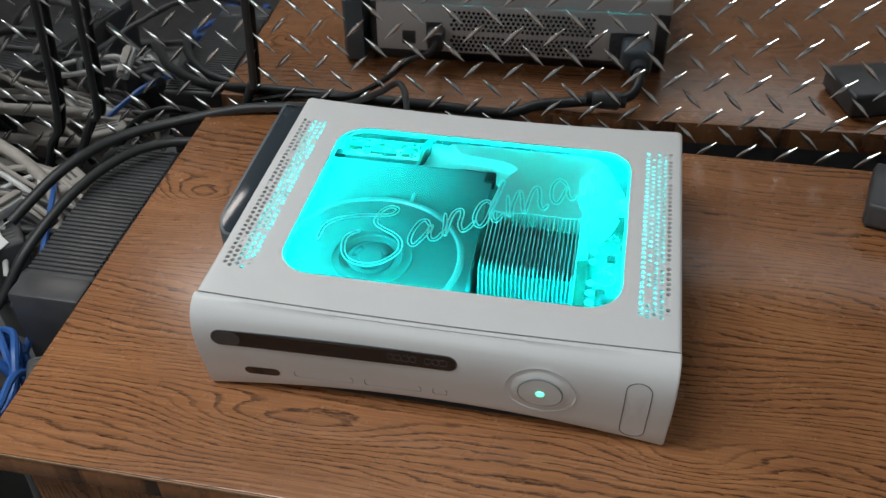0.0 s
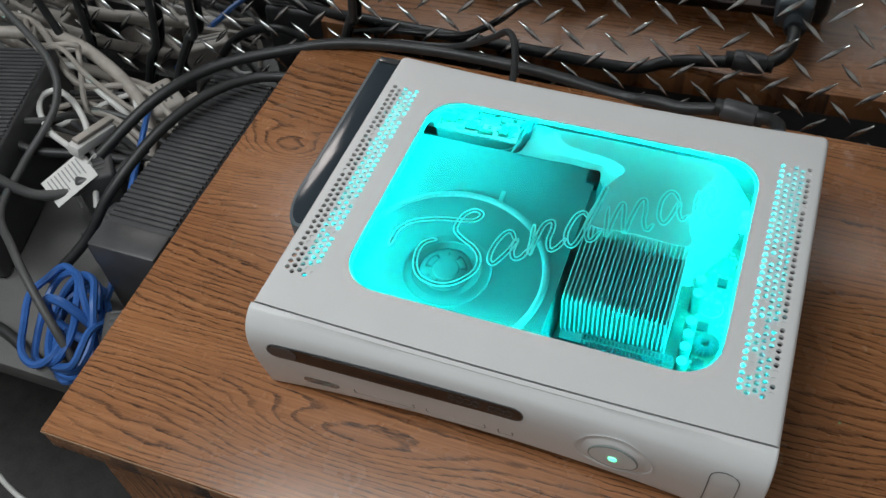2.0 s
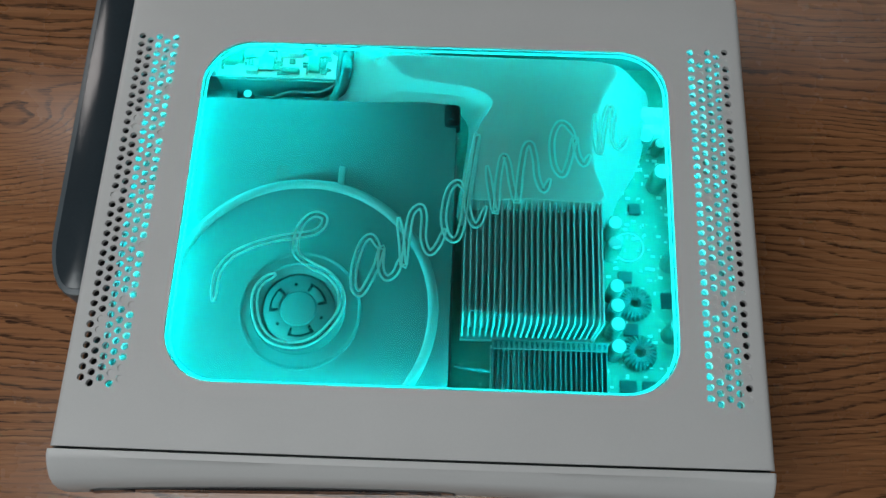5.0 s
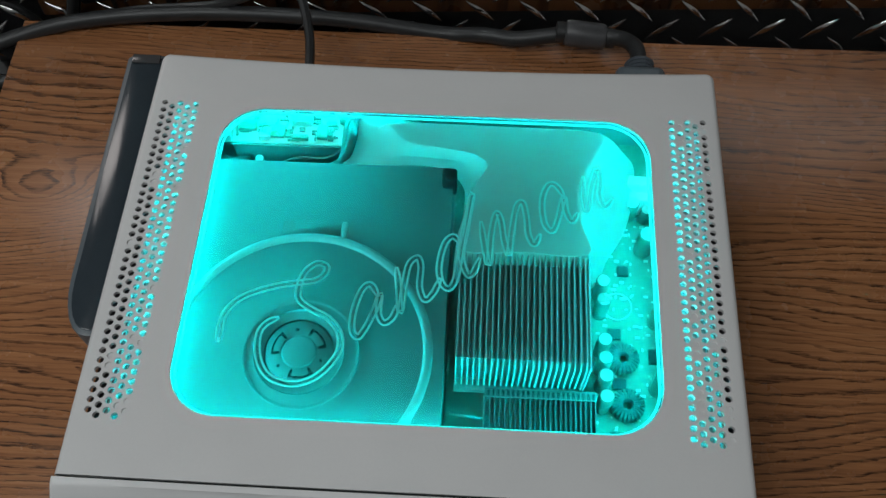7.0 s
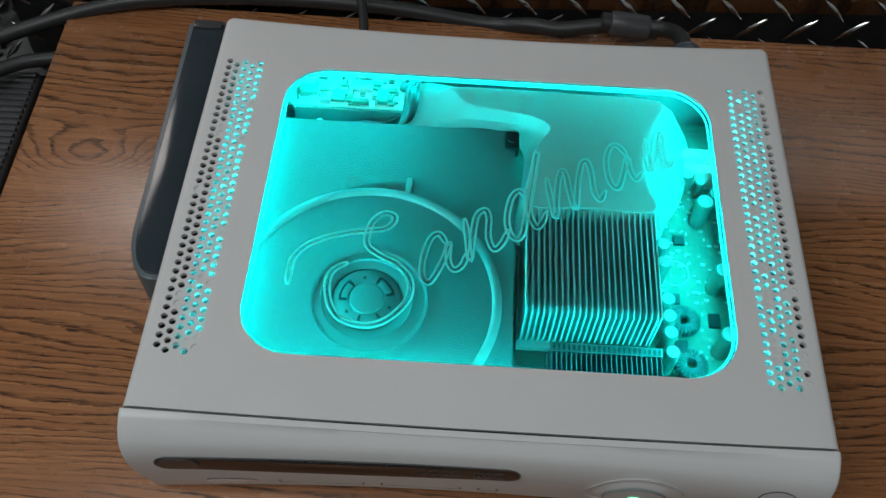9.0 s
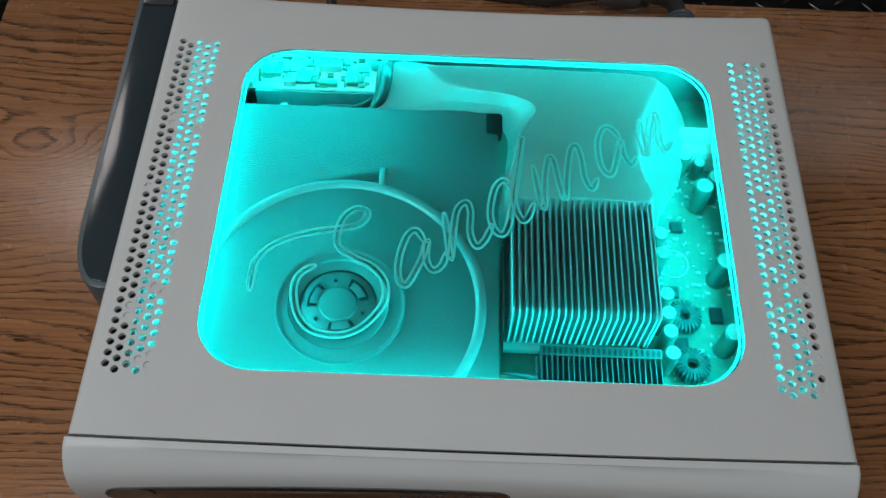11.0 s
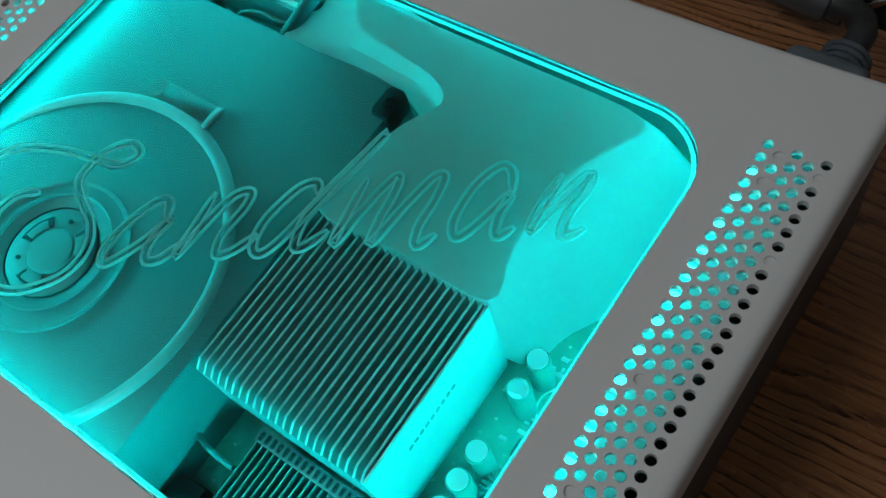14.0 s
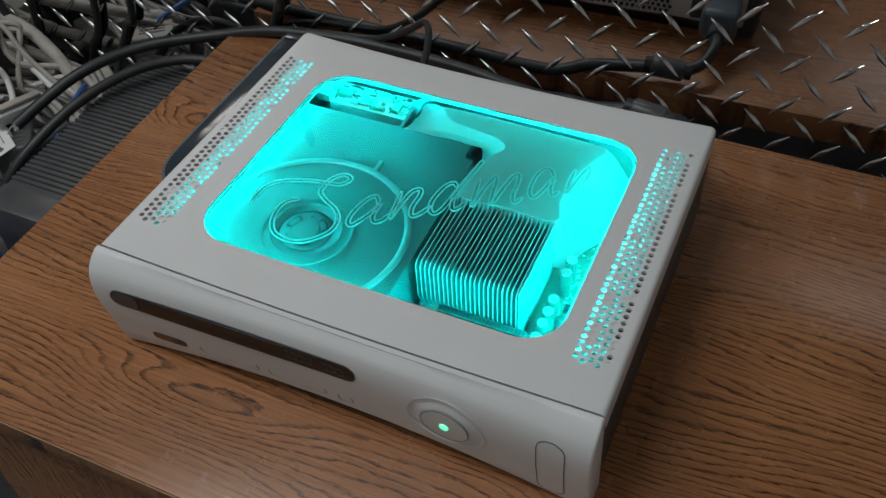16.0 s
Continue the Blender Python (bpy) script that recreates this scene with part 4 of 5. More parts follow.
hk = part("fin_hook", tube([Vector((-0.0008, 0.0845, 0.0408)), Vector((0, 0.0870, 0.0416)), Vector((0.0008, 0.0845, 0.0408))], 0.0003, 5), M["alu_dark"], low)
hk.location = (0.0391, 0, 0)
for i in range(1, 22):
    again(hk, (0.0391 + 0.0025 * i, 0, 0), low)
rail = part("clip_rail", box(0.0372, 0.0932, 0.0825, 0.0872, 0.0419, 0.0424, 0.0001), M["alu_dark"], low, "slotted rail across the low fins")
hole = part("rail_slot", prism(round_rect(-0.0007, 0.0007, 0.0832, 0.0864, 0.0006, 3), 0.0424, 0.0427), M["chip"], rail)
hole.location = (0.0391, 0, 0)
for i in range(1, 22):
    again(hole, (0.0391 + 0.0025 * i, 0, 0), rail)
part("spring_clip", tube(spline([(0.0195, 0.0740, 0.040), (0.026, 0.0725, 0.042), (0.034, 0.0720, 0.040), (0.0365, 0.0722, 0.040)], 5), 0.0010, 8), M["alu_dark"], low)
part("chipset_block", box(0.0190, 0.0300, 0.0500, 0.0620, 0.0226, 0.034, 0.0006), M["chip"], mb)
part("chipset_block", box(0.0300, 0.0350, 0.0520, 0.0560, 0.0226, 0.030, 0.0006), M["connector"], mb)

# milky fan duct
DUCT = (
    ((0.0222, 0.1488), (0.0205, 0.1488, 0.034)), ((0.0540, 0.1488), (0.0540, 0.1488, 0.034)), ((0.0862, 0.1488), (0.0920, 0.1480, 0.034)),
    ((0.0835, 0.1660), (0.1010, 0.1640, 0.036)), ((0.0830, 0.1880), (0.1120, 0.1840, 0.036)), ((0.0900, 0.2070), (0.1170, 0.2090, 0.036)),
    ((0.0940, 0.2225), (0.1120, 0.2310, 0.040)), ((0.0500, 0.2245), (0.0500, 0.2350, 0.045)), ((-0.0150, 0.2245), (-0.0320, 0.2345, 0.064)),
    ((-0.0165, 0.2200), (-0.0400, 0.2200, 0.062)), ((-0.0080, 0.2125), (-0.0430, 0.2020, 0.061)), ((0.0100, 0.2095), (-0.0220, 0.2022, 0.0645)),
    ((0.0265, 0.2065), (0.0080, 0.2025, 0.0640)), ((0.0345, 0.1995), (0.0215, 0.2000, 0.050)), ((0.0285, 0.1880), (0.0225, 0.1880, 0.045)), ((0.0240, 0.1720), (0.0205, 0.1720, 0.040)))
TOPZ = 0.0728


def duct_mesh():
    bm = bmesh.new()
    tops = spline([(*a, 0) for a, _ in DUCT], 4, True)
    lows = spline([b for _, b in DUCT], 4, True)
    rows = []
    for f, dz in ((-0.06, 0.0), (0.0, 0.0), (0.03, 0.0003), (0.09, 0.0015), (0.30, 0.0065), (0.6, None), (1.0, None)):
        row = []
        for a, b in zip(tops, lows):
            p = a.lerp(b, f)
            z = TOPZ - dz if dz is not None else TOPZ - 0.0065 + (b.z - TOPZ + 0.0065) * ((f - 0.3) / 0.7)
            row.append(bm.verts.new((p.x, p.y, z)))
        rows.append(row)
    n = len(tops)
    for a, b in zip(rows, rows[1:]):
        for i in range(n):
            bm.faces.new((a[i], a[(i + 1) % n], b[(i + 1) % n], b[i]))
    bm.faces.new(rows[0])
    return bm


part("fan_duct", duct_mesh(), M["duct"], console, "milky white plastic fan duct")

# small board and cables behind the drive
sub = part("rear_board", box(-0.112, -0.046, 0.2190, 0.2420, 0.0560, 0.0572), M["connector"], console, "pale board with chips behind the drive")
for x, y, w, d, h in ((-0.100, 0.229, 0.010, 0.006, 0.003), (-0.083, 0.226, 0.008, 0.008, 0.002), (-0.070, 0.233, 0.012, 0.005, 0.005), (-0.058, 0.226, 0.006, 0.009, 0.003), (-0.090, 0.2215, 0.006, 0.003, 0.004), (-0.070, 0.222, 0.009, 0.003, 0.003)):
    part("board_block", box(x - w / 2, x + w / 2, y - d / 2, y + d / 2, 0.0572, 0.0572 + h, 0.0005), M["cap_top"] if h > 0.0035 else M["pcb"], sub)
random.seed(5)
dots = bmesh.new()
for _ in range(90):
    x, y = random.uniform(-0.108, -0.050), random.uniform(0.2205, 0.2400)
    w, d = random.choice(((0.0020, 0.0010), (0.0010, 0.0020), (0.0030, 0.0024), (0.0014, 0.0014), (0.0008, 0.0045), (0.0050, 0.0007)))
    box(x - w / 2, x + w / 2, y - d / 2, y + d / 2, 0.0572, 0.0572 + random.uniform(0.0006, 0.0016), bm=dots)
tagged(part("solder_parts", dots, M["pcb"], sub), kind="stuff")
# Bright block added to paint the white LED glare at this end
part("glare_block", box(-0.1195, -0.1080, 0.2190, 0.2360, 0.0550, 0.0615, 0.0015), M["cap_top"], sub)
part("board_edge", box(-0.1075, -0.046, 0.2170, 0.2187, 0.0400, 0.0570, 0.0004), M["steel"], sub, "dark carrier under the pale board")
well = part("cable_well", box(-0.118, -0.034, 0.2025, 0.2165, 0.0300, 0.0320), M["pcb"], console, "dark well with leads behind the drive")
part("bracket", box(-0.1180, -0.0990, 0.2030, 0.2160, 0.0322, 0.0480, 0.0010), M["steel"], well)
for cx, cy, h in ((-0.0925, 0.2115, 0.020), (-0.0965, 0.2060, 0.017)):
    small = part("capacitor", cyl((cx, cy, 0.0321 + h / 2), 0.0026, h, 16, bevel=0.0004), M["cap_side"], well)
    part("foil_top", cyl((cx, cy, 0.0323 + h), 0.0022, 0.0004, 16), M["cap_top"], small)
for y0, z0, r in ((0.2050, 0.048, 0.0009), (0.2070, 0.046, 0.0008), (0.2095, 0.050, 0.0009)):
    part("lead", tube(spline([(-0.088, y0 - 0.001, 0.034), (-0.082, y0 + 0.002, z0 - 0.004), (-0.070, y0 + 0.005, z0), (-0.056, y0 + 0.004, z0 + 0.002), (-0.046, y0 + 0.008, z0 + 0.006), (-0.040, y0 + 0.018, z0 + 0.010)], 6), r, 7), M["rubber_grey"], well, "thin lead curving behind the drive")
part("coil_loop", tube(spline([(-0.0470, 0.2350, 0.0580), (-0.0415, 0.2290, 0.0640), (-0.0400, 0.2190, 0.0665), (-0.0425, 0.2100, 0.0620), (-0.0470, 0.2060, 0.0560)], 6), 0.0028, 10), M["rubber"], sub)
part("drive_cable", tube(spline([(-0.040, 0.240, 0.062), (-0.0430, 0.225, 0.066), (-0.0445, 0.212, 0.060), (-0.052, 0.205, 0.050), (-0.080, 0.2045, 0.046)], 6), 0.0022, 8), M["rubber"], console)
part("drive_cable", tube(spline([(-0.0365, 0.240, 0.062), (-0.0385, 0.228, 0.067), (-0.0400, 0.215, 0.058), (-0.048, 0.204, 0.048), (-0.075, 0.2035, 0.042)], 6), 0.0016, 8), M["rubber"], console)

# cyan light strips under the lid
led = None
for x0, y0, x1, y1, n in ((-0.1205, 0.058, -0.1205, 0.222, 19), (0.1290, 0.058, 0.1290, 0.222, 19), (-0.100, 0.2345, 0.110, 0.2345, 10), (-0.100, 0.0440, 0.110, 0.0440, 8)):
    w, dim = 0.0022, y0 == y1 and y0 < 0.1
    # Side tapes get added width to reflect diode light under the vents
    wide_l, wide_r = (w, w) if y0 == y1 else (0.0140, w) if x0 < 0 else (w, 0.0135)
    strip = part("light_strip", box(min(x0, x1) - wide_l, max(x0, x1) + wide_r, min(y0, y1) - w - (0.012 if x0 == x1 else 0), max(y0, y1) + w + (0.008 if x0 == x1 else 0), 0.0690, 0.0696), M["tape"], console, "flexible cyan light strip")
    for i in range(n):
        at = (x0 + (x1 - x0) * i / (n - 1), y0 + (y1 - y0) * i / (n - 1), 0)
        if i == 0:
            led = part("diode", box(-0.0017, 0.0017, -0.0017, 0.0017, 0.0697, 0.0712), M["led_soft" if dim else "led"], strip, "bright cyan diode", smooth=False)
            led.location = at
        else:
            again(led, at, strip)

# rear panel openings, seen in the mirror of the plate
rear = bmesh.new()
for i in range(29):
    for k in range(10):
        x, z = -0.062 + 0.0050 * i + (0.0025 if k % 2 else 0), 0.0185 + 0.0044 * k
        if k == 4 or x > 0.084 and z < 0.050:
            continue
        cyl((x, BACK + 0.0006, z), 0.0018, 0.0014, 8, axis="y", bm=rear)
tagged(part("rear_vents", rear, M["chip"], console), kind="stuff")
part("rear_socket", box(0.098, 0.136, BACK - 0.004, BACK + 0.002, 0.016, 0.046, 0.002), M["slate_dark"], console)
part("rear_socket", box(-0.090, -0.070, BACK - 0.004, BACK + 0.001, 0.020, 0.048, 0.002), M["black"], console)
part("rear_socket", box(-0.115, -0.098, BACK - 0.004, BACK + 0.001, 0.020, 0.038, 0.002), M["black"], console)

# ---- hard drive clipped to the side ----
hdd = thing("hard_drive", "slate grey clip-on hard drive on the console's side", "hard drive")


def hdd_poly(d):
    r = 0.014 - d
    x0, x1, y0, y1 = -0.1735 + d, -0.1528, 0.0950 + d, 0.2690 - d
    pts = [(x1, y0)]
    pts += [(x0 + r - r * math.sin(radians(15 * i)) * 1.0, y0 + r * 2.3 - r * 2.3 * math.cos(radians(15 * i))) for i in range(7)]
    pts += [(x0, y1 - 0.003), (x0 + 0.003, y1), (x1, y1)]
    return pts


part("body", prism(hdd_poly(0.0), 0.004, 0.0685, 0.0012), M["slate"], hdd)
part("top_panel", prism(hdd_poly(0.0030), 0.0686, 0.0694, 0.0004), M["slate_gloss"], hdd, "dark smoky top panel")
part("latch", box(-0.170, -0.154, 0.2615, 0.2675, 0.0695, 0.0708, 0.0005), M["smoke_light"], hdd, "chrome release latch")

# ---- cables and plug behind the console ----
def cable(name, pts, r, material, label, category="cable", k=8, n=10):
    return tagged(part(name, tube(spline(pts, k), r, n), material), label, category)


plug = thing("power_plug", "slate grey power plug with ribbed relief behind the console", "plug")
part("housing", box(0.1100, 0.1400, 0.2630, 0.2960, 0.018, 0.044, 0.005, 3), M["slate"], plug)
relief = part("strain_relief", cyl((0.1270, 0.3020, 0.028), 0.0080, 0.013, 20, 0.0068, "y", bevel=0.001), M["slate_dark"], plug)
for i in range(4):
    rib = lathe([(0.0082, -0.001), (0.0092, 0.0), (0.0082, 0.001)], (0, 0, 0), 20)
    o = part("rib", rib, M["slate_dark"], relief)
    o.matrix_basis = pose(0.1270, 0.2985 + 0.003 * i, 0.028, 90, 0, 0)
cable("power_cable", [(0.1270, 0.3080, 0.028), (0.1265, 0.3230, 0.025), (0.1210, 0.3350, 0.019), (0.1080, 0.3410, 0.015), (0.0820, 0.3430, 0.013), (0.0520, 0.3420, 0.008), (0.0300, 0.3460, 0.006),
                      (0.0000, 0.3520, -0.001), (-0.0700, 0.3560, 0.005), (-0.1600, 0.3545, 0.008), (-0.2400, 0.3460, 0.006), (-0.3000, 0.3300, -0.003), (-0.3550, 0.2950, -0.006), (-0.3900, 0.2450, -0.012), (-0.4200, 0.1900, -0.035)],
      0.0052, M["rubber"], "thick black power cable running along the metal plate")
ferrite = thing("ferrite_core", "black moulded ferrite barrel on the power cable", "ferrite core")
fb = part("barrel", cyl((0, 0, 0), 0.0086, 0.027, 20, axis="x", bevel=0.0025), M["black"], ferrite)
fb.matrix_basis = pose(0.0960, 0.3420, 0.0145, 0, 4, -3)
for s in (-1, 1):
    o = part("collar", cyl((0, 0, 0), 0.0064, 0.006, 16, axis="x"), M["rubber"], ferrite)
    o.matrix_basis = pose(0.0960 + 0.0160 * s, 0.3420 - 0.001 * s, 0.0145 - 0.0012 * s, 0, 4, -3)
cable("second_cable", [(-0.2830, 0.3080, -0.012), (-0.3150, 0.2960, -0.010), (-0.3450, 0.2650, -0.010), (-0.3700, 0.2150, -0.018), (-0.3900, 0.1600, -0.040), (-0.4050, 0.1250, -0.070), (-0.430, 0.090, -0.095)],
      0.0048, M["rubber"], "black cable curling over the power brick")
av = thing("video_cable", "thin black video cable leaving the console's back", "cable")
part("lead", tube(spline([(-0.0760, 0.2640, 0.034), (-0.0765, 0.2900, 0.034), (-0.0790, 0.3150, 0.038), (-0.0860, 0.3380, 0.046), (-0.0960, 0.3500, 0.046), (-0.1150, 0.3560, 0.030), (-0.150, 0.3590, 0.012), (-0.21, 0.3560, 0.006), (-0.25, 0.352, -0.005)], 8), 0.0030, 8), M["rubber"], av)
part("plug_body", box(-0.0850, -0.0680, 0.2620, 0.2820, 0.024, 0.044, 0.003), M["black"], av)
hang = "black cable hanging down in front of the metal plate"
cable("hanging_cable", [(-0.425, 0.352, 0.3), (-0.455, 0.351, -0.007), (-0.479, 0.351, -0.071), (-0.499, 0.351, -0.116), (-0.498, 0.335, -0.112)], 0.0038, M["rubber"], hang)
cable("hanging_cable", [(-0.387, 0.353, 0.3), (-0.409, 0.352, 0.005), (-0.423, 0.352, -0.033), (-0.445, 0.352, -0.073), (-0.452, 0.335, -0.105)], 0.0038, M["rubber"], hang)
cable("hanging_cable", [(-0.227, 0.361, 0.3), (-0.239, 0.359, 0.047), (-0.244, 0.359, 0.023), (-0.251, 0.359, 0.004), (-0.261, 0.356, -0.03), (-0.263, 0.355, -0.11)], 0.0038, M["rubber"], hang)
cable("hanging_cable", [(-0.525, 0.349, 0.3), (-0.545, 0.351, -0.031), (-0.559, 0.351, -0.087), (-0.566, 0.351, -0.129), (-0.56, 0.325, -0.112)], 0.0038, M["rubber"], hang)

# ---- things beside the desk ----
SHELF = -0.118
shelf = thing("low_shelf", "dark low shelf beside the desk, buried under cables", "shelf")
part("board", box(-1.25, -0.288, 0.015, 0.330, SHELF - 0.02, SHELF, 0.001), M["shelf"], shelf)
part("side_panel", box(-0.308, -0.290, 0.02, 0.329, -0.748, SHELF - 0.0205), M["shelf"], shelf)
part("side_panel", box(-1.24, -1.222, 0.02, 0.329, -0.748, SHELF - 0.0205), M["shelf"], shelf)
part("back_panel", box(-1.2215, -0.3085, 0.310, 0.329, -0.748, SHELF - 0.0205), M["shelf"], shelf)


def power_brick(w, l, h, ribs):
    """A ribbed black power supply, its base at the origin, length along y."""
    b = thing("power_brick", "black ribbed power supply brick beside the desk", "power supply", "power bricks")
    part("case", box(-w / 2, w / 2, 0, l, 0, h - 0.002, 0.004, 3), M["black"], b)
    step = (l * 0.84) / ribs
    one = part("rib", prism([(-w / 2 + 0.002, -step * 0.30), (w / 2 - 0.002, -step * 0.30), (w / 2 - 0.002, step * 0.30), (-w / 2 + 0.002, step * 0.30)], h - 0.0025, h, 0.0009), M["black"], b)
    one.location = (0, l * 0.155, 0)
    for i in range(1, ribs):
        again(one, (0, l * 0.155 + step * i, 0), b)
    part("end_cap", box(-w / 2 + 0.0006, w / 2 - 0.0006, -0.0015, l * 0.125, 0.003, h - 0.0004, 0.003), M["black"], b)
    return b


brick = power_brick(0.064, 0.212, 0.094, 34)
brick.matrix_basis = pose(-0.3345, 0.0960, SHELF)
b2 = copy_thing(brick, pose(-0.5180, 0.0850, SHELF, 0, 0, 14))
b2["label"] = "black ribbed power supply brick under loose cables"

# blue network lead tied in a bundle
random.seed(11)
blue = thing("network_cable", "blue network cable tied in a loose coil", "cable")
loops = []
for k in range(6):
    for i in range(10):
        a = 2 * math.pi * i / 10
        rx, ry = 0.022 + 0.006 * random.random(), 0.040 + 0.010 * random.random()
        u, v = rx * math.cos(a), ry * math.sin(a)
        tilt = 0.5 + 0.25 * math.sin(k * 2.1)
        loops.append((-0.372 + u * math.cos(0.5) - v * math.sin(0.5) + 0.004 * k * math.sin(k), 0.050 + u * math.sin(0.5) + v * math.cos(0.5), -0.080 + tilt * u + 0.010 * math.sin(k * 1.7)))
part("coil", tube(spline(loops, 4), 0.0032, 7), M["blue"], blue)
part("tie", tube(spline([(-0.395, 0.052, -0.080), (-0.385, 0.052, -0.052), (-0.366, 0.051, -0.050), (-0.350, 0.050, -0.075), (-0.37, 0.05, -0.100)], 5, True), 0.0040, 7), M["blue"], blue)
part("lead", tube(spline([(-0.355, 0.075, -0.075), (-0.372, 0.110, -0.085), (-0.400, 0.190, -0.070), (-0.420, 0.250, -0.060), (-0.455, 0.310, -0.080), (-0.47, 0.335, -0.10)], 7), 0.0030, 7), M["blue"], blue)
part("lead", tube(spline([(-0.340, 0.030, -0.085), (-0.318, 0.000, -0.150), (-0.312, -0.020, -0.300), (-0.330, -0.030, -0.520), (-0.36, -0.04, -0.744)], 8), 0.0032, 7), M["blue"], blue)

cable("grey_cable", [(-0.66, 0.33, 0.06), (-0.585, 0.300, 0.015), (-0.515, 0.265, -0.010), (-0.492, 0.230, -0.030), (-0.495, 0.170, -0.050), (-0.475, 0.115, -0.045), (-0.425, 0.075, -0.030), (-0.385, 0.045, -0.040), (-0.352, 0.022, -0.070), (-0.332, 0.004, -0.150), (-0.325, -0.02, -0.30), (-0.30, -0.03, -0.744)],
      0.0036, M["rubber_grey"], "dark grey power lead drooping off the shelf")
cable("white_cable", [(-0.430, 0.170, -0.085), (-0.440, 0.192, -0.060), (-0.462, 0.200, -0.048), (-0.490, 0.210, -0.045), (-0.515, 0.229, -0.044), (-0.526, 0.247, -0.043), (-0.517, 0.259, -0.043), (-0.495, 0.252, -0.044), (-0.468, 0.232, -0.046), (-0.448, 0.208, -0.055), (-0.428, 0.190, -0.090)], 0.0030, M["white_cable"], "white cable bent into a loop")
for pts, r, m, lab in (
    ([(-0.75, 0.25, -0.06), (-0.66, 0.300, -0.040), (-0.570, 0.330, -0.045), (-0.500, 0.315, -0.055), (-0.445, 0.285, -0.075), (-0.420, 0.240, -0.100)], 0.0065, "beige", "beige cable lying across the heap of cables"),
    ([(-0.80, 0.31, -0.09), (-0.70, 0.322, -0.075), (-0.600, 0.330, -0.080), (-0.520, 0.330, -0.085), (-0.440, 0.320, -0.090)], 0.0060, "beige", "beige cable lying along the metal plate"),
    ([(-0.72, 0.335, 0.00), (-0.64, 0.330, -0.060), (-0.560, 0.320, -0.090), (-0.490, 0.300, -0.105), (-0.430, 0.310, -0.108)], 0.0055, "beige", "beige cable in the heap of cables"),
    ([(-0.70, 0.18, -0.10), (-0.620, 0.205, -0.030), (-0.560, 0.200, -0.020), (-0.510, 0.190, -0.050), (-0.460, 0.205, -0.060), (-0.410, 0.220, -0.070)], 0.0048, "rubber", "black cable looped across a power brick"),
    ([(-0.68, 0.12, -0.11), (-0.600, 0.130, -0.020), (-0.530, 0.140, -0.020), (-0.470, 0.150, -0.060), (-0.430, 0.190, -0.070), (-0.405, 0.230, -0.060)], 0.0048, "rubber_grey", "dark cable draped over a power brick"),
    ([(-0.66, 0.07, -0.112), (-0.590, 0.060, -0.108), (-0.520, 0.050, -0.110), (-0.450, 0.040, -0.108), (-0.400, 0.022, -0.112)], 0.0050, "rubber", "black cable lying on the shelf"),
    ([(-0.43, 0.350, -0.108), (-0.400, 0.330, -0.060), (-0.360, 0.322, -0.040), (-0.320, 0.318, -0.050), (-0.292, 0.330, -0.080)], 0.0045, "rubber", "black cable behind the power brick"),
    ([(-0.60, 0.340, 0.30), (-0.585, 0.335, 0.060), (-0.560, 0.330, -0.050), (-0.540, 0.31, -0.105)], 0.0040, "rubber", "black cable dropping into the heap"),
    ([(-0.52, -0.02, -0.30), (-0.45, -0.045, -0.275), (-0.38, -0.050, -0.290), (-0.330, -0.045, -0.300), (-0.295, -0.050, -0.330), (-0.288, -0.06, -0.50), (-0.30, -0.07, -0.745)], 0.0028, "white_cable", "thin white cable hanging beside the desk"),
    ([(-0.52, -0.06, -0.33), (-0.44, -0.060, -0.345), (-0.38, -0.058, -0.355), (-0.330, -0.050, -0.350), (-0.300, -0.048, -0.320), (-0.29, -0.02, -0.22), (-0.300, 0.005, -0.145), (-0.33, 0.03, -0.113)], 0.0028, "white_cable", "thin white cable looping beside the desk"),
):
    cable("loose_cable", pts, r, M[m], lab)
random.seed(21)
for k in range(16):
    x0, y0, z0 = random.uniform(-0.72, -0.56), random.uniform(0.20, 0.335), random.uniform(-0.095, -0.02)
    x1, y1 = random.uniform(-0.46, -0.40), random.uniform(0.215, 0.335)
    pts = []
    for i in range(6):
        t = i / 5
        pts.append((x0 + (x1 - x0) * t + random.uniform(-0.012, 0.012), min(0.345, y0 + (y1 - y0) * t + random.uniform(-0.022, 0.022)),
                    max(SHELF + 0.006, z0 + (-0.095 - z0) * t + 0.022 * math.sin(3.1 * t) + random.uniform(-0.008, 0.008))))
    pts.append((x1 + 0.012, y1, SHELF + 0.004))
    tone = ("beige", "rubber_grey", "beige", "rubber_grey", "white_cable")[k % 5]
    cable("loose_cable", pts, random.uniform(0.0022, 0.0042), M[tone], {"beige": "thin beige lead tangled in the heap", "white_cable": "thin off-white lead tangled in the heap", "rubber_grey": "dark grey lead tangled in the heap"}[tone], k=6, n=8)


def adapter(x, y, z, w, d, h, rz, m, label):
    a = thing("plug_adapter", label, "adapter")
    part("case", box(-w / 2, w / 2, -d / 2, d / 2, 0, h, 0.004, 3), M[m], a)
    part("cable_boot", cyl((0, d / 2 + 0.008, h / 2), 0.006, 0.018, 12, 0.0045, "y"), M[m], a)
    for i in range(5):
        part("vent_slit", box(-w * 0.3, w * 0.3, -d * 0.3 + 0.006 * i, -d * 0.3 + 0.0025 + 0.006 * i, h, h + 0.0004), M["groove"], a)
    a.matrix_basis = pose(x, y, z, 0, 0, rz)
    return a


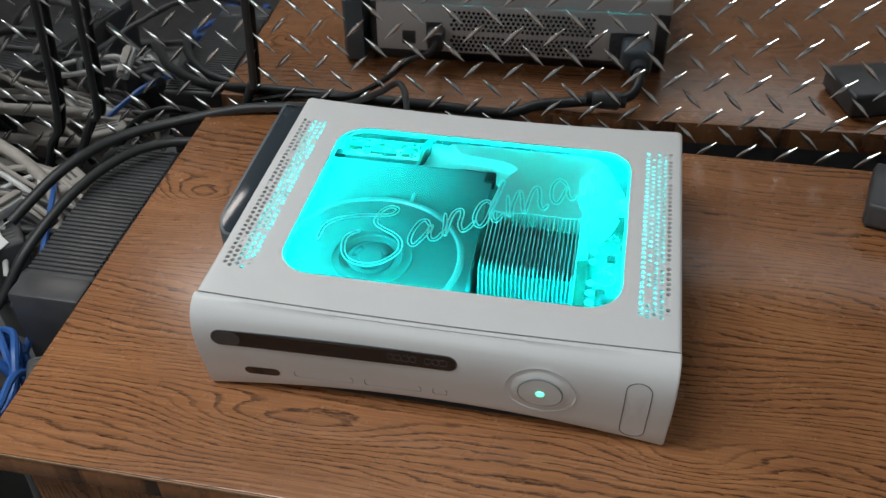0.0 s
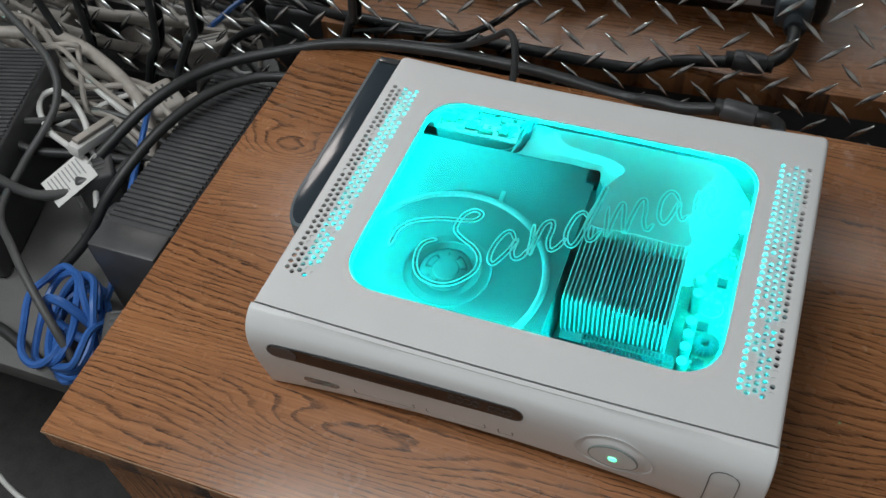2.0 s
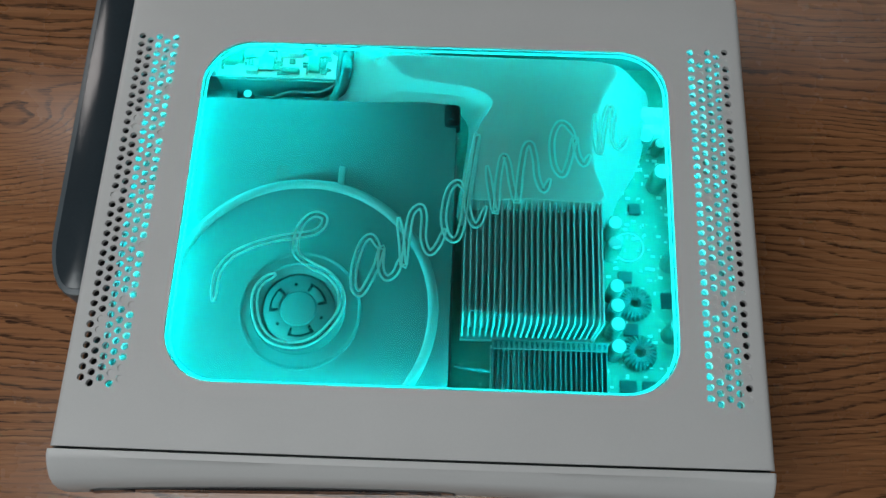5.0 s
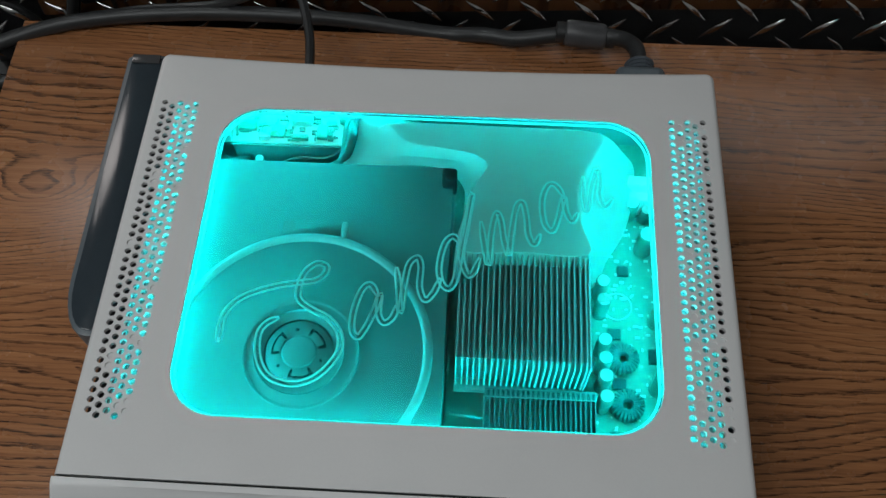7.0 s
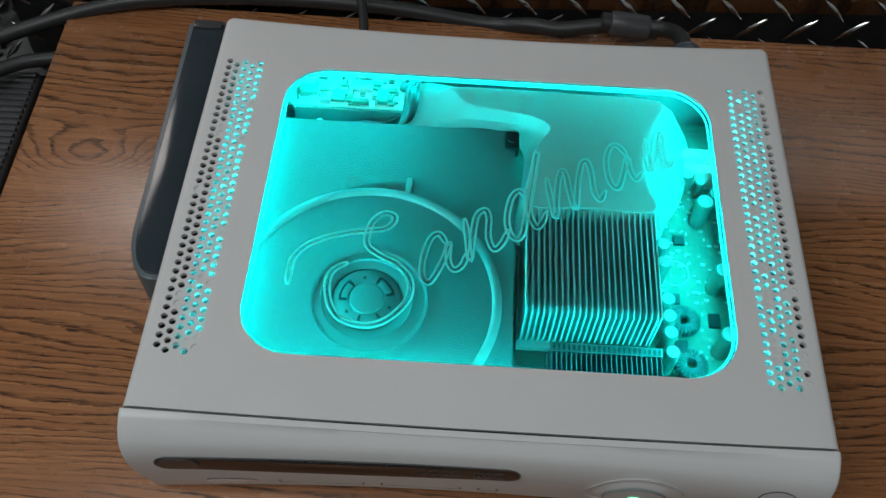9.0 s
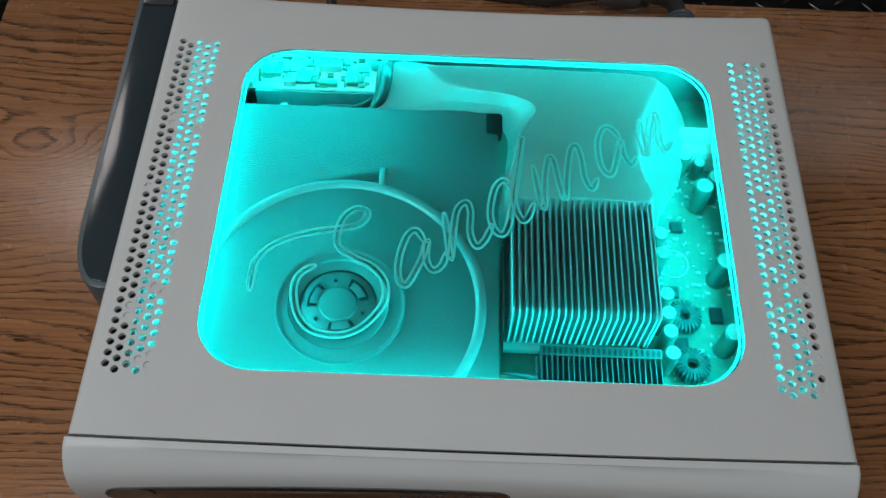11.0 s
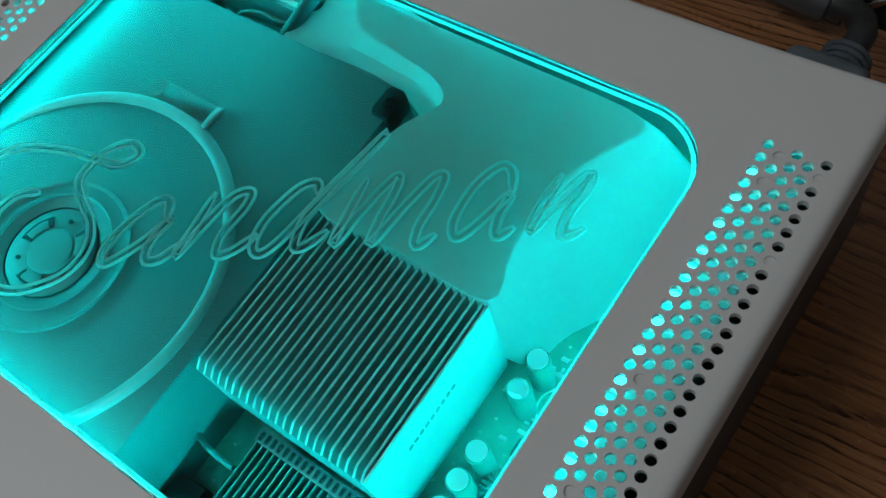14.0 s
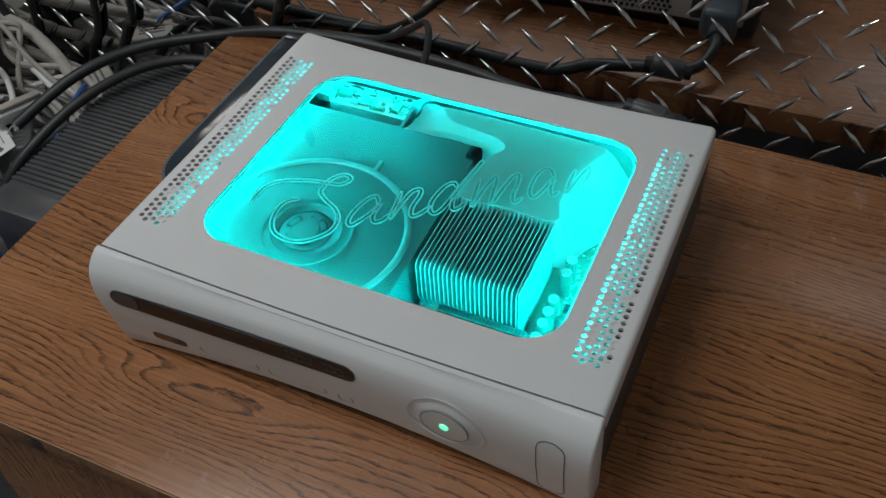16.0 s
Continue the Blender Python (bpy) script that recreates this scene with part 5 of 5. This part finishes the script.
adapter(-0.520, 0.290, SHELF, 0.045, 0.055, 0.034, 20, "beige", "beige plug adapter lying among cables")
adapter(-0.445, 0.305, SHELF, 0.045, 0.045, 0.045, -35, "beige", "beige plug adapter against the metal plate")
adapter(-0.640, 0.290, SHELF, 0.070, 0.055, 0.045, 8, "beige", "beige plug adapter among cables")
adapter(-0.445, 0.200, SHELF, 0.036, 0.050, 0.060, 40, "black", "black plug with frayed clip on the heap")
adapter(-0.400, 0.150, SHELF, 0.030, 0.045, 0.045, -15, "black", "small black plug beside the power brick")
adapter(-0.318, 0.050, SHELF, 0.030, 0.036, 0.060, 25, "rubber_grey", "dark grey plug at the brick's end")
clip = thing("cable_clip", "grey-white cable clip on the heap of cables", "clip")
part("jaw", box(-0.024, 0.024, -0.007, 0.007, 0, 0.012, 0.003), M["white_cable"], clip)
part("arm", box(-0.020, 0.026, -0.004, 0.004, 0.012, 0.017, 0.002), M["beige"], clip)
clip.matrix_basis = pose(-0.450, 0.214, -0.052, 8, 12, 82)
part("foot", box(-0.004, 0.004, -0.004, 0.004, -0.058, 0, 0.001), M["rubber"], clip)

tag = thing("paper_tag", "white printed paper tag tied to a cable", "tag")
part("sheet", box(-0.020, 0.020, -0.028, 0.028, 0, 0.0006), M["paper"], tag, smooth=False)
for i in range(9):
    w = 0.014 - 0.004 * ((i * 5) % 3) / 2
    part("print_bar", box(-0.016, -0.016 + 2 * w, -0.022 + 0.005 * i, -0.0205 + 0.005 * i, 0.0007, 0.0009), M["ink"], tag, smooth=False)
part("tie", tube(spline([(0, 0.027, 0.001), (0.004, 0.036, 0.010), (0.010, 0.046, 0.016)], 5), 0.0008, 6), M["white_cable"], tag)
tag.matrix_basis = pose(-0.452, 0.175, -0.060, 18, 12, -30) @ Matrix.Scale(0.8, 4)
part("stem", tube([Vector((0, 0, -0.0005)), Vector((-0.004, -0.020, -0.060))], 0.0015, 6), M["white_cable"], tag)

# black device standing on the desk
dev = thing("black_device", "black flat electronic device standing on the desk", "device")
part("case", box(-0.06, 0.06, -0.032, 0.032, 0.003, 0.026, 0.004, 3), M["black"], dev)
part("base", box(-0.056, 0.056, -0.028, 0.028, 0, 0.003), M["rubber"], dev)
dev.matrix_basis = pose(0.3760, 0.2830, 0.0, 0, 0, -14)
